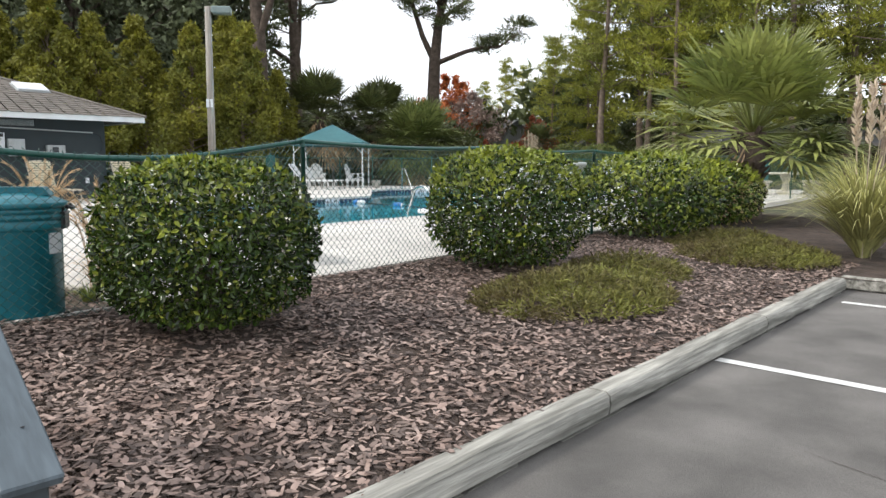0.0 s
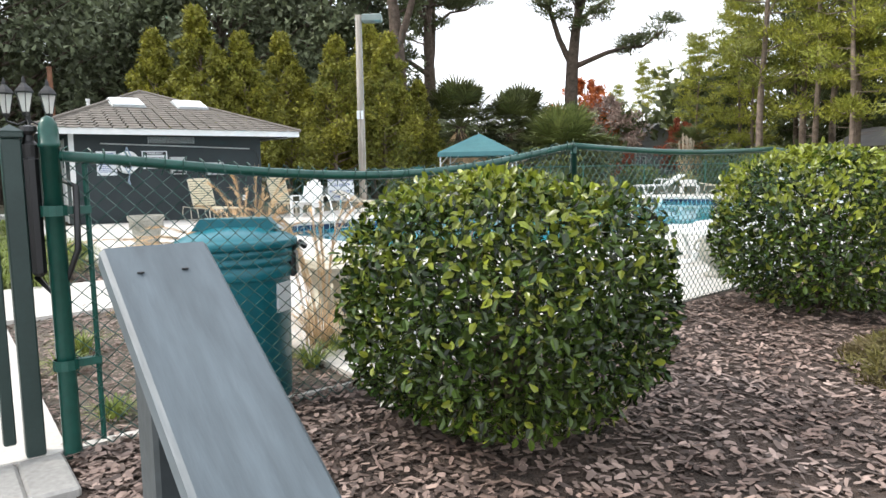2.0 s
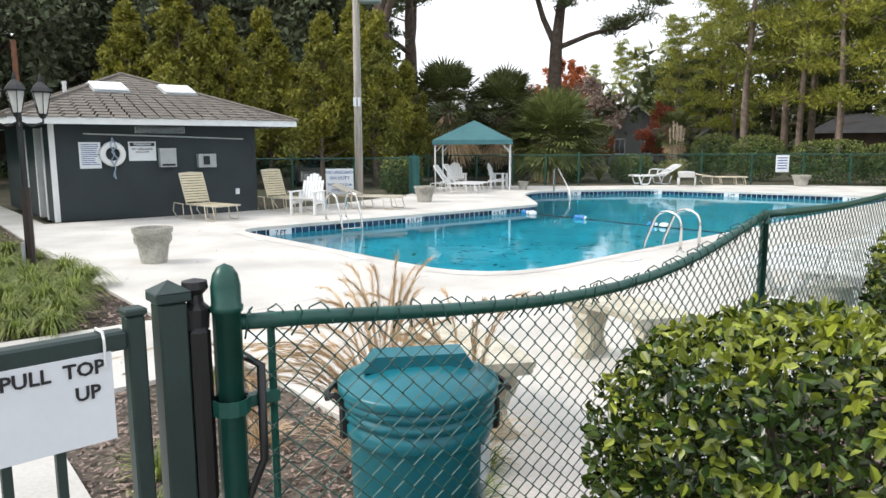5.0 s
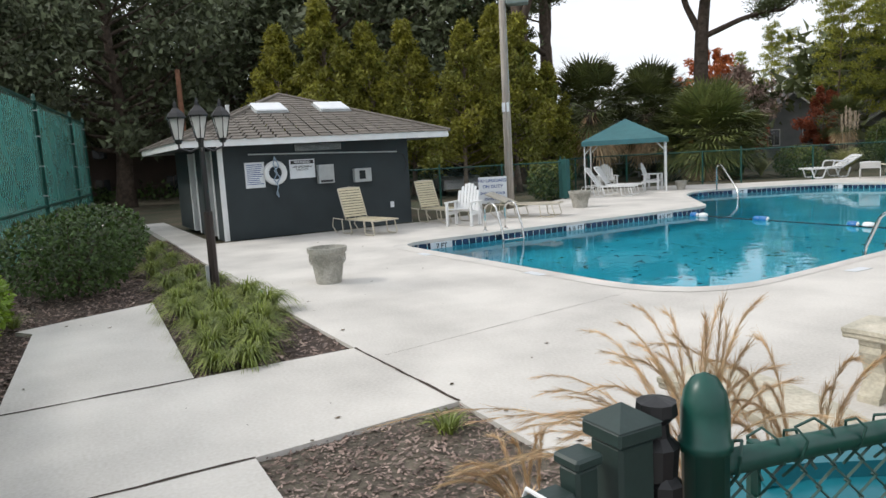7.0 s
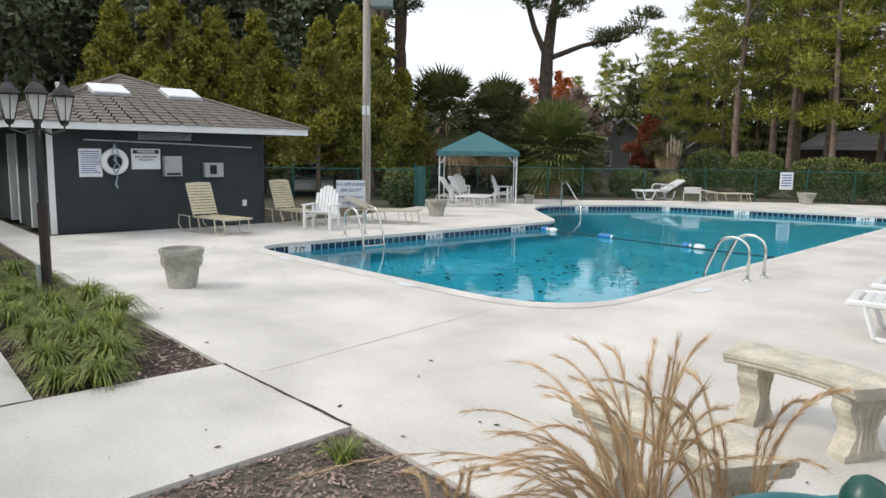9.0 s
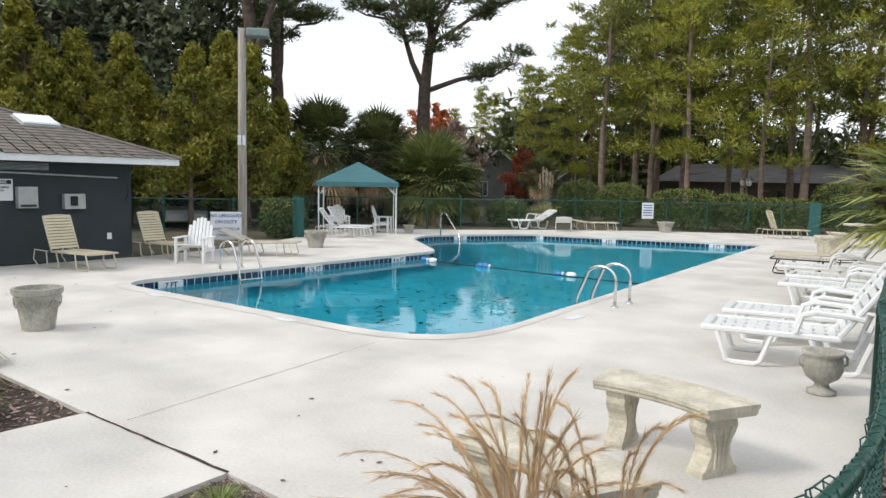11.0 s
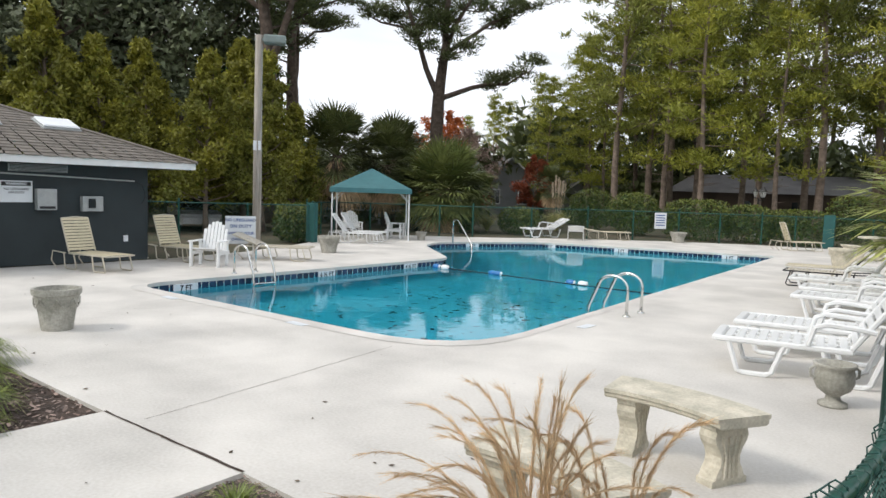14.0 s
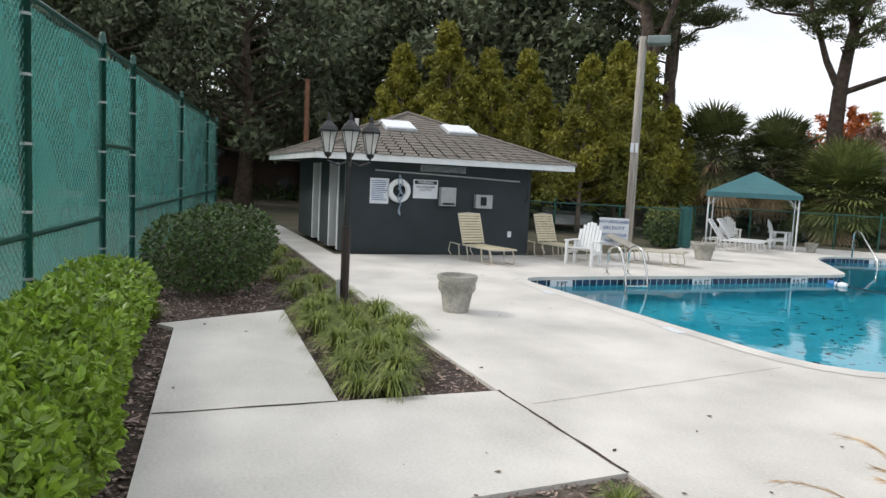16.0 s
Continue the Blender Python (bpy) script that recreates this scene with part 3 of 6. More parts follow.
def depth_mark(x, y, nrm, text):
    m = facing((x, y, -0.125), nrm)
    e = empty("depth_marker", m, "white depth tile reading " + text + " on the pool edge", "depth marker", "pool depth tiles")
    s = Shape()
    s.box(-0.24, -0.075, 0, 0.24, 0.075, 0.02, bev=0.003)
    s.make("tile", M_SIGN, e)
    lettering("lettering", text, 0.13, M_INK, pose(0, 0, 0.023), e)
for x, y, nrm, text in [(-17.22, 6.35, (1, 0, 0), "7 FT"), (-17.31, 9.75, (1, 0, 0), "6 ½ FT"), (-17.36, 12.5, (1, 0, 0), "4 ½ FT"), (-20.72, 19.35, (0.87, -0.49, 0), "3 FT"), (-19.1, 21.82, (0.26, -0.96, 0), "3 FT"),
                        (-16.6, 22.52, (0.26, -0.96, 0), "3 FT"), (-13.2, 23.45, (0.26, -0.96, 0), "3 FT")]:
    depth_mark(x, y, nrm, text)
for x, y in [(-15.6, 5.15), (-12.7, 5.3), (-10.05, 8.1)]:
    s = Shape()
    s.box(-0.17, -0.07, 0, 0.17, 0.07, 0.003)
    tagged(s.make("deck_marker", M_SIGN, at=pose(x, y, 0.004, 0, 0, 0 if y < 7 else 90)), "white depth marking set in the deck", "depth marker", "deck depth marks")

def ladder(x, y, rz):
    e = empty("pool_ladder", pose(x, y, 0, 0, 0, rz), "polished stainless pool ladder bolted to the deck", "pool ladder", "pool ladders")
    for sgn in (-0.25, 0.25):
        s = Shape()
        pts = [(0, sgn, 0.0), (0, sgn, 0.36)]
        for k in range(9):
            a = math.pi * k / 8 * 0.82
            pts.append((0.24 - 0.24 * math.cos(a), sgn, 0.40 + 0.19 * math.sin(a)))
        pts += [(0.62, sgn, 0.1), (0.66, sgn, -0.15), (0.66, sgn, -1.0)]
        s.tube(pts, 0.024, 8)
        s.lathe([(0.0, 0.02), (0.05, 0.02), (0.055, 0.0)], 12, c=(0, sgn, 0.004))
        s.make("handrail", M_STEEL, e, smooth=True)
    for z in (-0.14, -0.42, -0.7):
        s = Shape()
        s.box(0.61, -0.25, z - 0.015, 0.71, 0.25, z + 0.015, bev=0.008)
        s.make("tread", M_STEEL, e)
    return e
ladder(-10.02, 9.5, 180)
ladder(-17.65, 7.9, 0)

s = Shape()
s.tube([(-21.0, 18.6, 0.0), (-21.0, 18.6, 0.72), (-20.85, 18.5, 0.8), (-20.6, 18.35, 0.78), (-19.4, 17.6, 0.1), (-19.3, 17.5, -0.5)], 0.024, 8)
tagged(s.make("grab_rail", M_STEEL, smooth=True), "stainless handrail down the shallow steps", "handrail")

# float rope across the pool
rp = empty("float_rope", pose(-17.2, 13.0, -0.16), "dark safety rope with blue and white floats on the water", "float rope")
s = Shape()
s.tube([(-0.1, 0.2, 0.005), (2, 0.15, 0.0), (4, 0.1, 0), (6.2, 0.1, 0.0)], 0.014, 6)
s.make("rope", M_ROPE, rp)
for x in (0.15, 0.42, 1.9, 2.05, 4.0, 4.3):
    s = Shape()
    s.lathe([(0.02, -0.12), (0.06, -0.09), (0.07, -0.03), (0.07, 0.03), (0.06, 0.09), (0.02, 0.12)], 12)
    s.m = [1 if (k // 12) in (1, 2, 3) and x not in (0.42, 4.3) else 0 for k in range(len(s.f))]
    s.make("float", [M_PLAST, M_BUOY], rp, smooth=True, at=pose(x, 0.16, 0.02, 0, 90, 0))

# ---- fences ----
def chain(s, a, b, z0, z1, pitch, r, sag=None, bow=0.0):
    """Woven diamond wire between two points of the plan."""
    a, b = Vector(a), Vector(b)
    d = b - a
    L = d.length
    u = d / L
    nrm = Vector((-u.y, u.x))
    n = int(L / pitch)
    rows = int((z1 - z0) / pitch) * 2 + 1
    for i in range(2 * n + 1):
        sgn = 1 if i % 2 else -1
        pts = []
        for k in range(rows + 1):
            t = (i + ((k + i) % 2)) * pitch / 2
            if t > L:
                t = L
            p = a + u * t - nrm * bow * math.sin(math.pi * t / L)
            top = sag(t / L) if sag else 0
            z = z0 + (z1 + top - z0) * k / rows
            o = nrm * (0.004 * sgn if k % 2 else -0.004 * sgn)
            pts.append((p.x + o.x, p.y + o.y, z))
        s.tube(pts, r, 3, cap=False)

def post(s, x, y, h, r=0.024, dome=True):
    s.lathe([(r, 0), (r, h - r), (r * 1.14, h - r), (r * 1.16, h - r * 0.6), (r * 1.04, h - r * 0.5), (r * 1.03, h + r * 0.8), (r * 0.88, h + r * 1.6), (r * 0.55, h + r * 2.15), (0.001, h + r * 2.4)] if dome else [(r, 0), (r, h), (0.001, h)], 10, c=(x, y, -0.05))

near = empty("chain_link_fence", pose(0, 0, 0), "green vinyl chain-link fence with bent top rail beside the bed", "fence", kind="structure")
LINE = [(-5.784, 0.613), (-5.963, 3.64), (-6.28, 6.6), (-6.58, 9.3), (-6.87, 11.7), (-7.5, 17), (-8.1, 22.5), (-8.8, 30)]
s = Shape()
post(s, -5.784, 0.613, 1.275, 0.035)
s.make("gate_post", M_GREENP, near, smooth=True)
for x, y in LINE[1:]:
    s = Shape()
    post(s, x, y, 1.24, 0.022)
    s.make("post", M_GREENP, near, smooth=True)
for k, (a, b) in enumerate(zip(LINE, LINE[1:])):
    A, B = Vector(a), Vector(b)
    f = (lambda t: -0.13 * math.sin(math.pi * t) ** 1.2 - 0.06 * (1 - t)) if k == 0 else (lambda t: -0.035 * math.sin(math.pi * t))
    s = Shape()
    bow = 0.12 if k == 0 else 0.0
    out = Vector((B.y - A.y, A.x - B.x)).normalized()
    s.tube([(*(A + (B - A) * (j / 14) + out * bow * math.sin(math.pi * j / 14)), 1.22 + f(j / 14)) for j in range(15)], 0.021, 8)
    s.make("top_rail", M_GREENP, near, smooth=True)
    s = Shape()
    pitch = 0.072 if k < 2 else (0.1 if k < 4 else 0.16)
    chain(s, a, b, 0.0, 1.21, pitch, 0.0033 if k < 2 else 0.003, f, bow)
    tagged(s.make("chain_link", M_WIRE, near), "woven green diamond wire mesh", kind="stuff")
s = Shape()
for k in range(42):
    t = (k + 0.3 + 0.4 * random.random()) / 42
    p = Vector(LINE[0]).lerp(Vector(LINE[1]), t) + Vector((0.12 * math.sin(math.pi * t), 0))
    z = 1.22 - 0.13 * math.sin(math.pi * t) ** 1.2 - 0.06 * (1 - t)
    o, w = random.uniform(-0.02, 0.02), random.choice((-1, 1)) * random.uniform(0.022, 0.034)
    s.tube([(p.x, p.y, z - 0.045), (p.x + w * 0.8, p.y + o, z - 0.01), (p.x + w, p.y + o * 1.5, z + 0.022), (p.x + w * 0.5, p.y + 0.015, z + 0.036), (p.x - w * 0.4, p.y + 0.02, z + 0.024), (p.x - w * 0.7, p.y + 0.03, z - 0.02)], 0.0027, 4, cap=False)
tagged(s.make("wire_ties", M_WIRE, near), "twisted wire ends above the rail", kind="stuff")
for z in (0.95, 0.35):
    s = Shape()
    s.lathe([(0.044, -0.02), (0.047, -0.02), (0.047, 0.02), (0.044, 0.02)], 12, c=(-5.784, 0.613, z))
    s.box(-5.80, 0.65, z - 0.015, -5.77, 0.74, z + 0.015)
    s.make("band", M_GREENP, near)
s = Shape()
s.tube([(-5.79, 0.73, 0.02), (-5.79, 0.73, 1.17)], 0.011, 6)
s.make("tension_bar", M_GREENP, near)

far = empty("far_chain_link_fence", pose(0, 0, 0), "green chain-link fence round the far side of the deck", "fence", kind="structure")
FLINE = [(-27.6, 8.2), (-25.3, 10.8), (-23.2, 14.2), (-26.2, 16.4), (-27.2, 18.6), (-24.9, 20.4), (-22.7, 21.9), (-19.8, 25.9), (-16.9, 28.3), (-14.1, 29.9), (-11.7, 30.4), (-8.8, 30.3)]
for k, (a, b) in enumerate(zip(FLINE, FLINE[1:])):
    A, B = Vector(a), Vector(b)
    L = (B - A).length
    for j in range(2):
        p = A + (B - A) * j / 2
        s = Shape()
        post(s, p.x, p.y, 1.2 if j else 1.3, 0.03)
        s.make("post", M_GREENP, far)
    s = Shape()
    s.tube([(*A, 1.18), (*B, 1.18)], 0.02, 6)
    s.make("top_rail", M_GREENP, far)
    s = Shape()
    chain(s, a, b, 0.0, 1.17, 0.11, 0.0035)
    tagged(s.make("chain_link", M_WIRE, far), "green diamond wire mesh", kind="stuff")
s = Shape()
s.box(-23.4, 14.1, 0.02, -23.0, 14.25, 1.25, bev=0.01)
tagged(s.make("screen_panel", M_PRIV), "green privacy screen beside the fence corner", "screen")
s = Shape()
s.box(-11.9, 30.1, 0.0, -11.5, 30.2, 1.3, bev=0.01)
tagged(s.make("screen_panel", M_PRIV), "green privacy screen on the far gate", "screen")

# tall court fence
court = empty("court_fence", pose(0, 0, 0), "tall green chain-link court fence with torn windscreen", "fence", kind="structure")
CH = 3.4
def court_pt(x):
    return Vector((x, -1.95 + (x + 14.2) * -0.158))
CX = [-8.2, -11.1, -14.0, -17.0, -19.0, -24.5, -30.0, -33.0]
for k, x in enumerate(CX):
    p = court_pt(x)
    s = Shape()
    post(s, p.x, p.y, CH + 0.12, 0.05)
    s.make("post", M_GREENP, court, smooth=True)
    for z in (0.5, 1.2, 1.9, 2.6, 3.2):
        q = Shape()
        q.lathe([(0.052, -0.015), (0.056, -0.015), (0.056, 0.015), (0.052, 0.015)], 10, c=(p.x, p.y, z))
        q.make("band", M_GREY, court)
for a, b in zip(CX, CX[1:]):
    A, B = court_pt(a), court_pt(b)
    for z in (CH, 0.95 if a != -17.0 else 2.0):
        s = Shape()
        s.tube([(*A, z), (*B, z)], 0.03 if z == CH else 0.035, 8)
        s.make("rail", M_GREENP, court)
    s = Shape()
    N = 10
    for j in range(N):
        for z in range(6):
            def w(jj, zz):
                p = A.lerp(B, jj / N)
                return (p.x, p.y - 0.06 + 0.03 * math.sin(jj * 1.3 + zz), 0.02 + (CH - 0.1) * zz / 6)
            s.face([w(j, z), w(j + 1, z), w(j + 1, z + 1), w(j, z + 1)])
    s.make("windscreen", M_SCREEN, court)
    s = Shape()
    chain(s, A, B, 0.0, CH, 0.11 if a > -17 else 0.2, 0.003)
    tagged(s.make("chain_link", M_WIREC, court), "green diamond wire mesh", kind="stuff")

# ---- gate and stair rail ----
gate = empty("pool_gate", pose(-5.83, 0.49, 0), "dark green metal pool gate with a latch, closed", "gate")
s = Shape()
s.box(-0.034, -0.034, 0.0, 0.034, 0.034, 1.225, bev=0.006)
s.box(-0.042, -0.042, 1.225, 0.042, 0.042, 1.25, bev=0.004)
s.face([(-0.042, -0.042, 1.25), (0.042, -0.042, 1.25), (0, 0, 1.277)])
s.face([(0.042, -0.042, 1.25), (0.042, 0.042, 1.25), (0, 0, 1.277)])
s.face([(0.042, 0.042, 1.25), (-0.042, 0.042, 1.25), (0, 0, 1.277)])
s.face([(-0.042, 0.042, 1.25), (-0.042, -0.042, 1.25), (0, 0, 1.277)])
s.make("latch_post", M_GATE, gate)
s = Shape()
LEAF = pose(0.0, -0.06, 0, 0, 0, 3.5)
s.box(-0.021, -0.045, 0.06, 0.021, -0.003, 1.205, bev=0.005)
s.box(-0.026, -0.050, 1.205, 0.026, 0.002, 1.222, bev=0.004)
s.box(-0.025, -1.24, 1.130, 0.022, -0.045, 1.175, bev=0.006)
s.box(-0.02, -1.24, 0.10, 0.02, -0.065, 0.15, bev=0.005)
s.box(-0.03, -1.31, 0.06, 0.03, -1.24, 1.19, bev=0.005)
s.make("leaf", M_GATE, gate, at=LEAF)
for k in range(10):
    s = Shape()
    s.box(-0.01, -0.21 - k * 0.105, 0.15, 0.01, -0.19 - k * 0.105, 1.135)
    s.make("picket", M_GATE, gate, at=LEAF)
s = Shape()
s.box(-0.04, 0.035, 0.70, 0.05, 0.085, 1.16, bev=0.015)
s.lathe([(0.03, 1.15), (0.034, 1.20), (0.02, 1.215), (0.018, 1.235), (0.032, 1.25), (0.03, 1.268), (0.001, 1.275)], 12, c=(0.01, 0.06, 0))
tagged(s.make("latch", M_BLACK, gate), "black magnetic pull latch")
s = Shape()
s.tube([(0.0, 0.16, 1.07), (0.06, 0.2, 1.04), (0.08, 0.19, 0.8), (0.04, 0.12, 0.6), (0.0, 0.05, 0.7)], 0.012, 6)
s.make("cable", M_BLACK, gate, smooth=True)
sg = empty("gate_sign", pose(-5.83, 0.43, 0, 0, 0, 3.5), "white plastic sign wired to the gate rail", "sign")
s = Shape()
s.box(0.024, -0.335, 0.93, 0.027, -0.085, 1.135)
s.make("panel", M_SIGN, sg)
lettering("lettering", "PULL  TOP", 0.044, M_INK, facing((0.029, -0.205, 1.105), (1, 0, 0)), sg)
lettering("lettering", "UP", 0.044, M_INK, facing((0.029, -0.14, 1.05), (1, 0, 0)), sg)
for y in (-0.315, -0.10):
    s = Shape()
    s.tube([(0.030, y, 1.10), (0.031, y, 1.165), (0.022, y, 1.181), (-0.024, y, 1.181), (-0.031, y, 1.165), (-0.031, y, 1.13), (-0.022, y, 1.122), (0.02, y, 1.122)], 0.0035, 6)
    s.make("cable_tie", M_PLAST, sg)

rail = empty("stair_railing", pose(0, 0, 0), "grey painted wooden stair railing with pickets", "railing")
a, b = Vector((-3.80, 0.475, 0.975)), Vector((-2.58, 0.475, 0.245))
s = Shape()
ang = math.atan2(b.z - a.z, b.x - a.x)
L = (b - a).length
s.box(0, -0.075, -0.036, L, 0.075, 0.0, bev=0.006, m=Matrix.Translation(a) @ Matrix.Rotation(-ang, 4, 'Y'))
s.make("cap", M_RAIL, rail)
s = Shape()
s.box(0.03, -0.02, -0.13, L - 0.05, 0.02, -0.037, bev=0.004, m=Matrix.Translation(a) @ Matrix.Rotation(-ang, 4, 'Y'))
s.box(0.1, -0.02, -0.62, L - 0.05, 0.02, -0.54, bev=0.004, m=Matrix.Translation(a) @ Matrix.Rotation(-ang, 4, 'Y'))
s.make("stringer_rail", M_RAILD, rail)
for x, zt in ((-3.73, 0.88), (-2.66, 0.24)):
    s = Shape()
    s.box(x - 0.045, 0.43, -0.38, x + 0.045, 0.52, zt, bev=0.006)
    s.make("newel", M_RAILD, rail)
for k in range(8):
    x = -3.6 + k * 0.12
    zt = 0.975 - (x + 3.8) * 0.598 - 0.05
    s = Shape()
    s.box(x - 0.019, 0.497, zt - 0.56, x + 0.019, 0.535, zt, bev=0.003)
    s.make("picket", M_RAILD, rail)
s = Shape()
for k in range(6):
    s.lathe([(0.005, 0), (0.005, 0.0015), (0.0, 0.0015)], 8, c=(-3.74 + (k // 2) * 0.5, 0.44 + (k % 2) * 0.06, 0.975 - (0.06 + (k // 2) * 0.5) * 0.598 + 0.0005))
tagged(s.make("screw_heads", M_INK, rail), kind="stuff")

# ---- plants ----
def leaf_quad(s, c, d, w, up):
    side = d.cross(up)
    side = side.normalized() * w if side.length > 1e-5 else Vector((w, 0, 0))
    mid = c + d * 0.55 - up * 0.12 * d.length
    s.face([c, mid + side, c + d, mid - side])

def folded_leaf(s, c, d, w, up, mi=0):
    """Ovate leaf of two halves folded along its midrib."""
    side = d.cross(up)
    side = side.normalized() * w if side.length > 1e-5 else Vector((w, 0, 0))
    lift = up * 0.10 * d.length
    m1, m2 = c + d * 0.32 + lift * 0.4, c + d * 0.70 + lift * 0.3
    tip = c + d - lift * 0.5
    for g in (side, -side):
        s.face([c, m1 + g + lift, m2 + g * 0.72 + lift * 0.8, tip], mi)

def needle(s, c, d, w, mi=0):
    """One three-cornered spray."""
    side = d.cross(rand_dir())
    side = side.normalized() * w if side.length > 1e-5 else Vector((w, 0, 0))
    s.face([c - side, c + side, c + d], mi)

def rand_dir():
    while True:
        v = Vector((random.uniform(-1, 1), random.uniform(-1, 1), random.uniform(-1, 1)))
        if 0.05 < v.length < 1:
            return v.normalized()

def shrub(x, y, z, rx, ry, h, count, size, material, label, name="shrub", group="", p=2.6, yellow=0.2, twigs=True, second=None, near=False):
    """Clipped shrub: leaves over a rounded-box shell and through its depth, on twiggy stems."""
    e = empty(name, pose(x, y, z), label, name.replace("_", " "), group)
    s = Shape()
    hh = h / 2
    for k in range(count):
        v = rand_dir()
        den = (abs(v.x) ** p + abs(v.y) ** p + abs(v.z) ** p) ** (1 / p)
        v = v / den
        dep = 1 - abs(random.gauss(0, 0.10))
        if random.random() < 0.22:
            dep = random.uniform(0.35, 0.9)
        lump = 1 + 0.07 * noise.noise((v * 2.5) + Vector((x, y, 0)))
        c = Vector((v.x * rx, v.y * ry, hh + v.z * hh)) * 1
        c = Vector((c.x * dep * lump, c.y * dep * lump, hh + (c.z - hh) * dep * lump + 0.03))
        if c.z < 0.12 * h and random.random() < 0.55:
            continue
        out = Vector((v.x / rx, v.y / ry, v.z / hh + 0.25)).normalized()
        d = (out * 0.5 + rand_dir() * 0.9)
        d = d.normalized() * size * random.uniform(0.6, 1.25)
        # second leaf colour in patches, mostly on top: puts a sunlit crown into the colour
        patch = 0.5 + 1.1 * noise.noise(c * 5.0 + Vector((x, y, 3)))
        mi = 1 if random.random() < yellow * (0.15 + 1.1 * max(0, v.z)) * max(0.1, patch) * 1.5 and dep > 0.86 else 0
        up = (out + rand_dir() * 0.7).normalized()
        if near:
            folded_leaf(s, c, d, d.length * 0.27, up, mi)
        else:
            leaf_quad(s, c, d, d.length * 0.30, up)
            s.m[-1] = mi
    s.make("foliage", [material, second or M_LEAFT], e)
    if twigs:
        t = Shape()
        for k in range(16):
            a = random.uniform(0, 6.28)
            q = Vector((math.cos(a) * rx * 0.8 * random.random(), math.sin(a) * ry * 0.8 * random.random(), h * random.uniform(0.5, 0.9)))
            m = Vector((q.x * 0.3, q.y * 0.3, q.z * 0.45))
            t.tube([(q.x * 0.08, q.y * 0.08, -0.05), m, q], [0.014, 0.009, 0.004], 5)
        t.make("stems", M_TWIG, e)
    return e

shrub(-5.02, 2.22, -0.05, 0.67, 0.67, 1.08, 17000, 0.045, M_LEAF, "rounded glossy evergreen shrub with yellow-green leaves, sunlit top painted in", "round_shrub", "shrubs along the fence", yellow=0.7, near=True)
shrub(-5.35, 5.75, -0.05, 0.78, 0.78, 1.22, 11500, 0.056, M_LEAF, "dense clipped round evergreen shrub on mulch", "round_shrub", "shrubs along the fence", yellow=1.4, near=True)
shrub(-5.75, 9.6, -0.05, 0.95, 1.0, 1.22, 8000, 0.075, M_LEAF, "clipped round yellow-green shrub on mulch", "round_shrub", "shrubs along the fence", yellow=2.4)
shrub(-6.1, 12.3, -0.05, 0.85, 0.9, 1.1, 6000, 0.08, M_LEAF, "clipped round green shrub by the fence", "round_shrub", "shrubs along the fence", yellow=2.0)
# hedge beside the path
for k, (hx, hy, w, h) in enumerate([(-8.6, -1.33, 0.55, 0.84), (-9.6, -1.28, 0.6, 0.82), (-10.7, -1.3, 0.6, 0.8), (-11.8, -1.28, 0.6, 0.76), (-12.9, -1.22, 0.6, 0.74), (-14.0, -1.15, 0.6, 0.74)]):
    shrub(hx, hy - 0.12, -0.04, 0.66, w - 0.06, h * random.uniform(0.94, 1.05), 4600 if k < 3 else 3000, 0.068 if k < 3 else 0.08, M_LEAFY, "low hedge shrub with bright yellow-green leaves", "hedge_shrub", "hedge along the path", second=M_LEAFY, near=k < 3)
shrub(-16.3, -0.1, -0.04, 1.0, 0.85, 1.12, 6000, 0.07, M_HEDGE, "large clipped dark green hedge block", "clipped_hedge", yellow=0.25, second=M_LEAF)
shrub(-18.2, 0.3, -0.04, 1.0, 0.85, 1.15, 5000, 0.075, M_HEDGE, "large clipped dark green hedge block", "clipped_hedge", yellow=0.25, second=M_LEAF)
# hedges beyond the fence, their sunlit tops coloured in with lighter leaves
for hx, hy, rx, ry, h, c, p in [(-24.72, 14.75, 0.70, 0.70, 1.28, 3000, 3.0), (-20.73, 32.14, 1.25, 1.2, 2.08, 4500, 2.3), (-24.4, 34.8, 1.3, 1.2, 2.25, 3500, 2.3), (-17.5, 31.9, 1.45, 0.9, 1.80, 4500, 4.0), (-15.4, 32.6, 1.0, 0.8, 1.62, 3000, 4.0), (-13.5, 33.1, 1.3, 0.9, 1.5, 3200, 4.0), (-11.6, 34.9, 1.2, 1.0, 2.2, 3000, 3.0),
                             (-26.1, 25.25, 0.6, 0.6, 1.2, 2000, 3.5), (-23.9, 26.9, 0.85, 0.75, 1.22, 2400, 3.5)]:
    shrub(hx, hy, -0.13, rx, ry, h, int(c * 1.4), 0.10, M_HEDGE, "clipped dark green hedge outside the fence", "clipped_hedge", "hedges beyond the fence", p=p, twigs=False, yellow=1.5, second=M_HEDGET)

def blades(s, x, y, z, n, length, spread, width, droop=1.0, mi=0):
    for k in range(n):
        a = random.uniform(0, 6.283)
        l = length * random.uniform(0.6, 1.1)
        out = spread * random.uniform(0.25, 1.0)
        base = Vector((x + math.cos(a) * random.uniform(0, 0.06), y + math.sin(a) * random.uniform(0, 0.06), z))
        dirv = Vector((math.cos(a), math.sin(a), 0))
        side = Vector((-math.sin(a), math.cos(a), 0))
        prev = None
        seg = 5
        for j in range(seg + 1):
            t = j / seg
            p = base + dirv * out * t ** 1.3 + Vector((0, 0, l * (t * 1.15 - droop * 0.75 * t ** 2.6 * (0.4 + out / spread * 0.6))))
            w = side * width * (1 - t ** 2) * 0.5 + side * 0.0006
            if prev:
                s.face([prev[0], prev[1], p + w, p - w], mi)
            prev = (p - w, p + w)

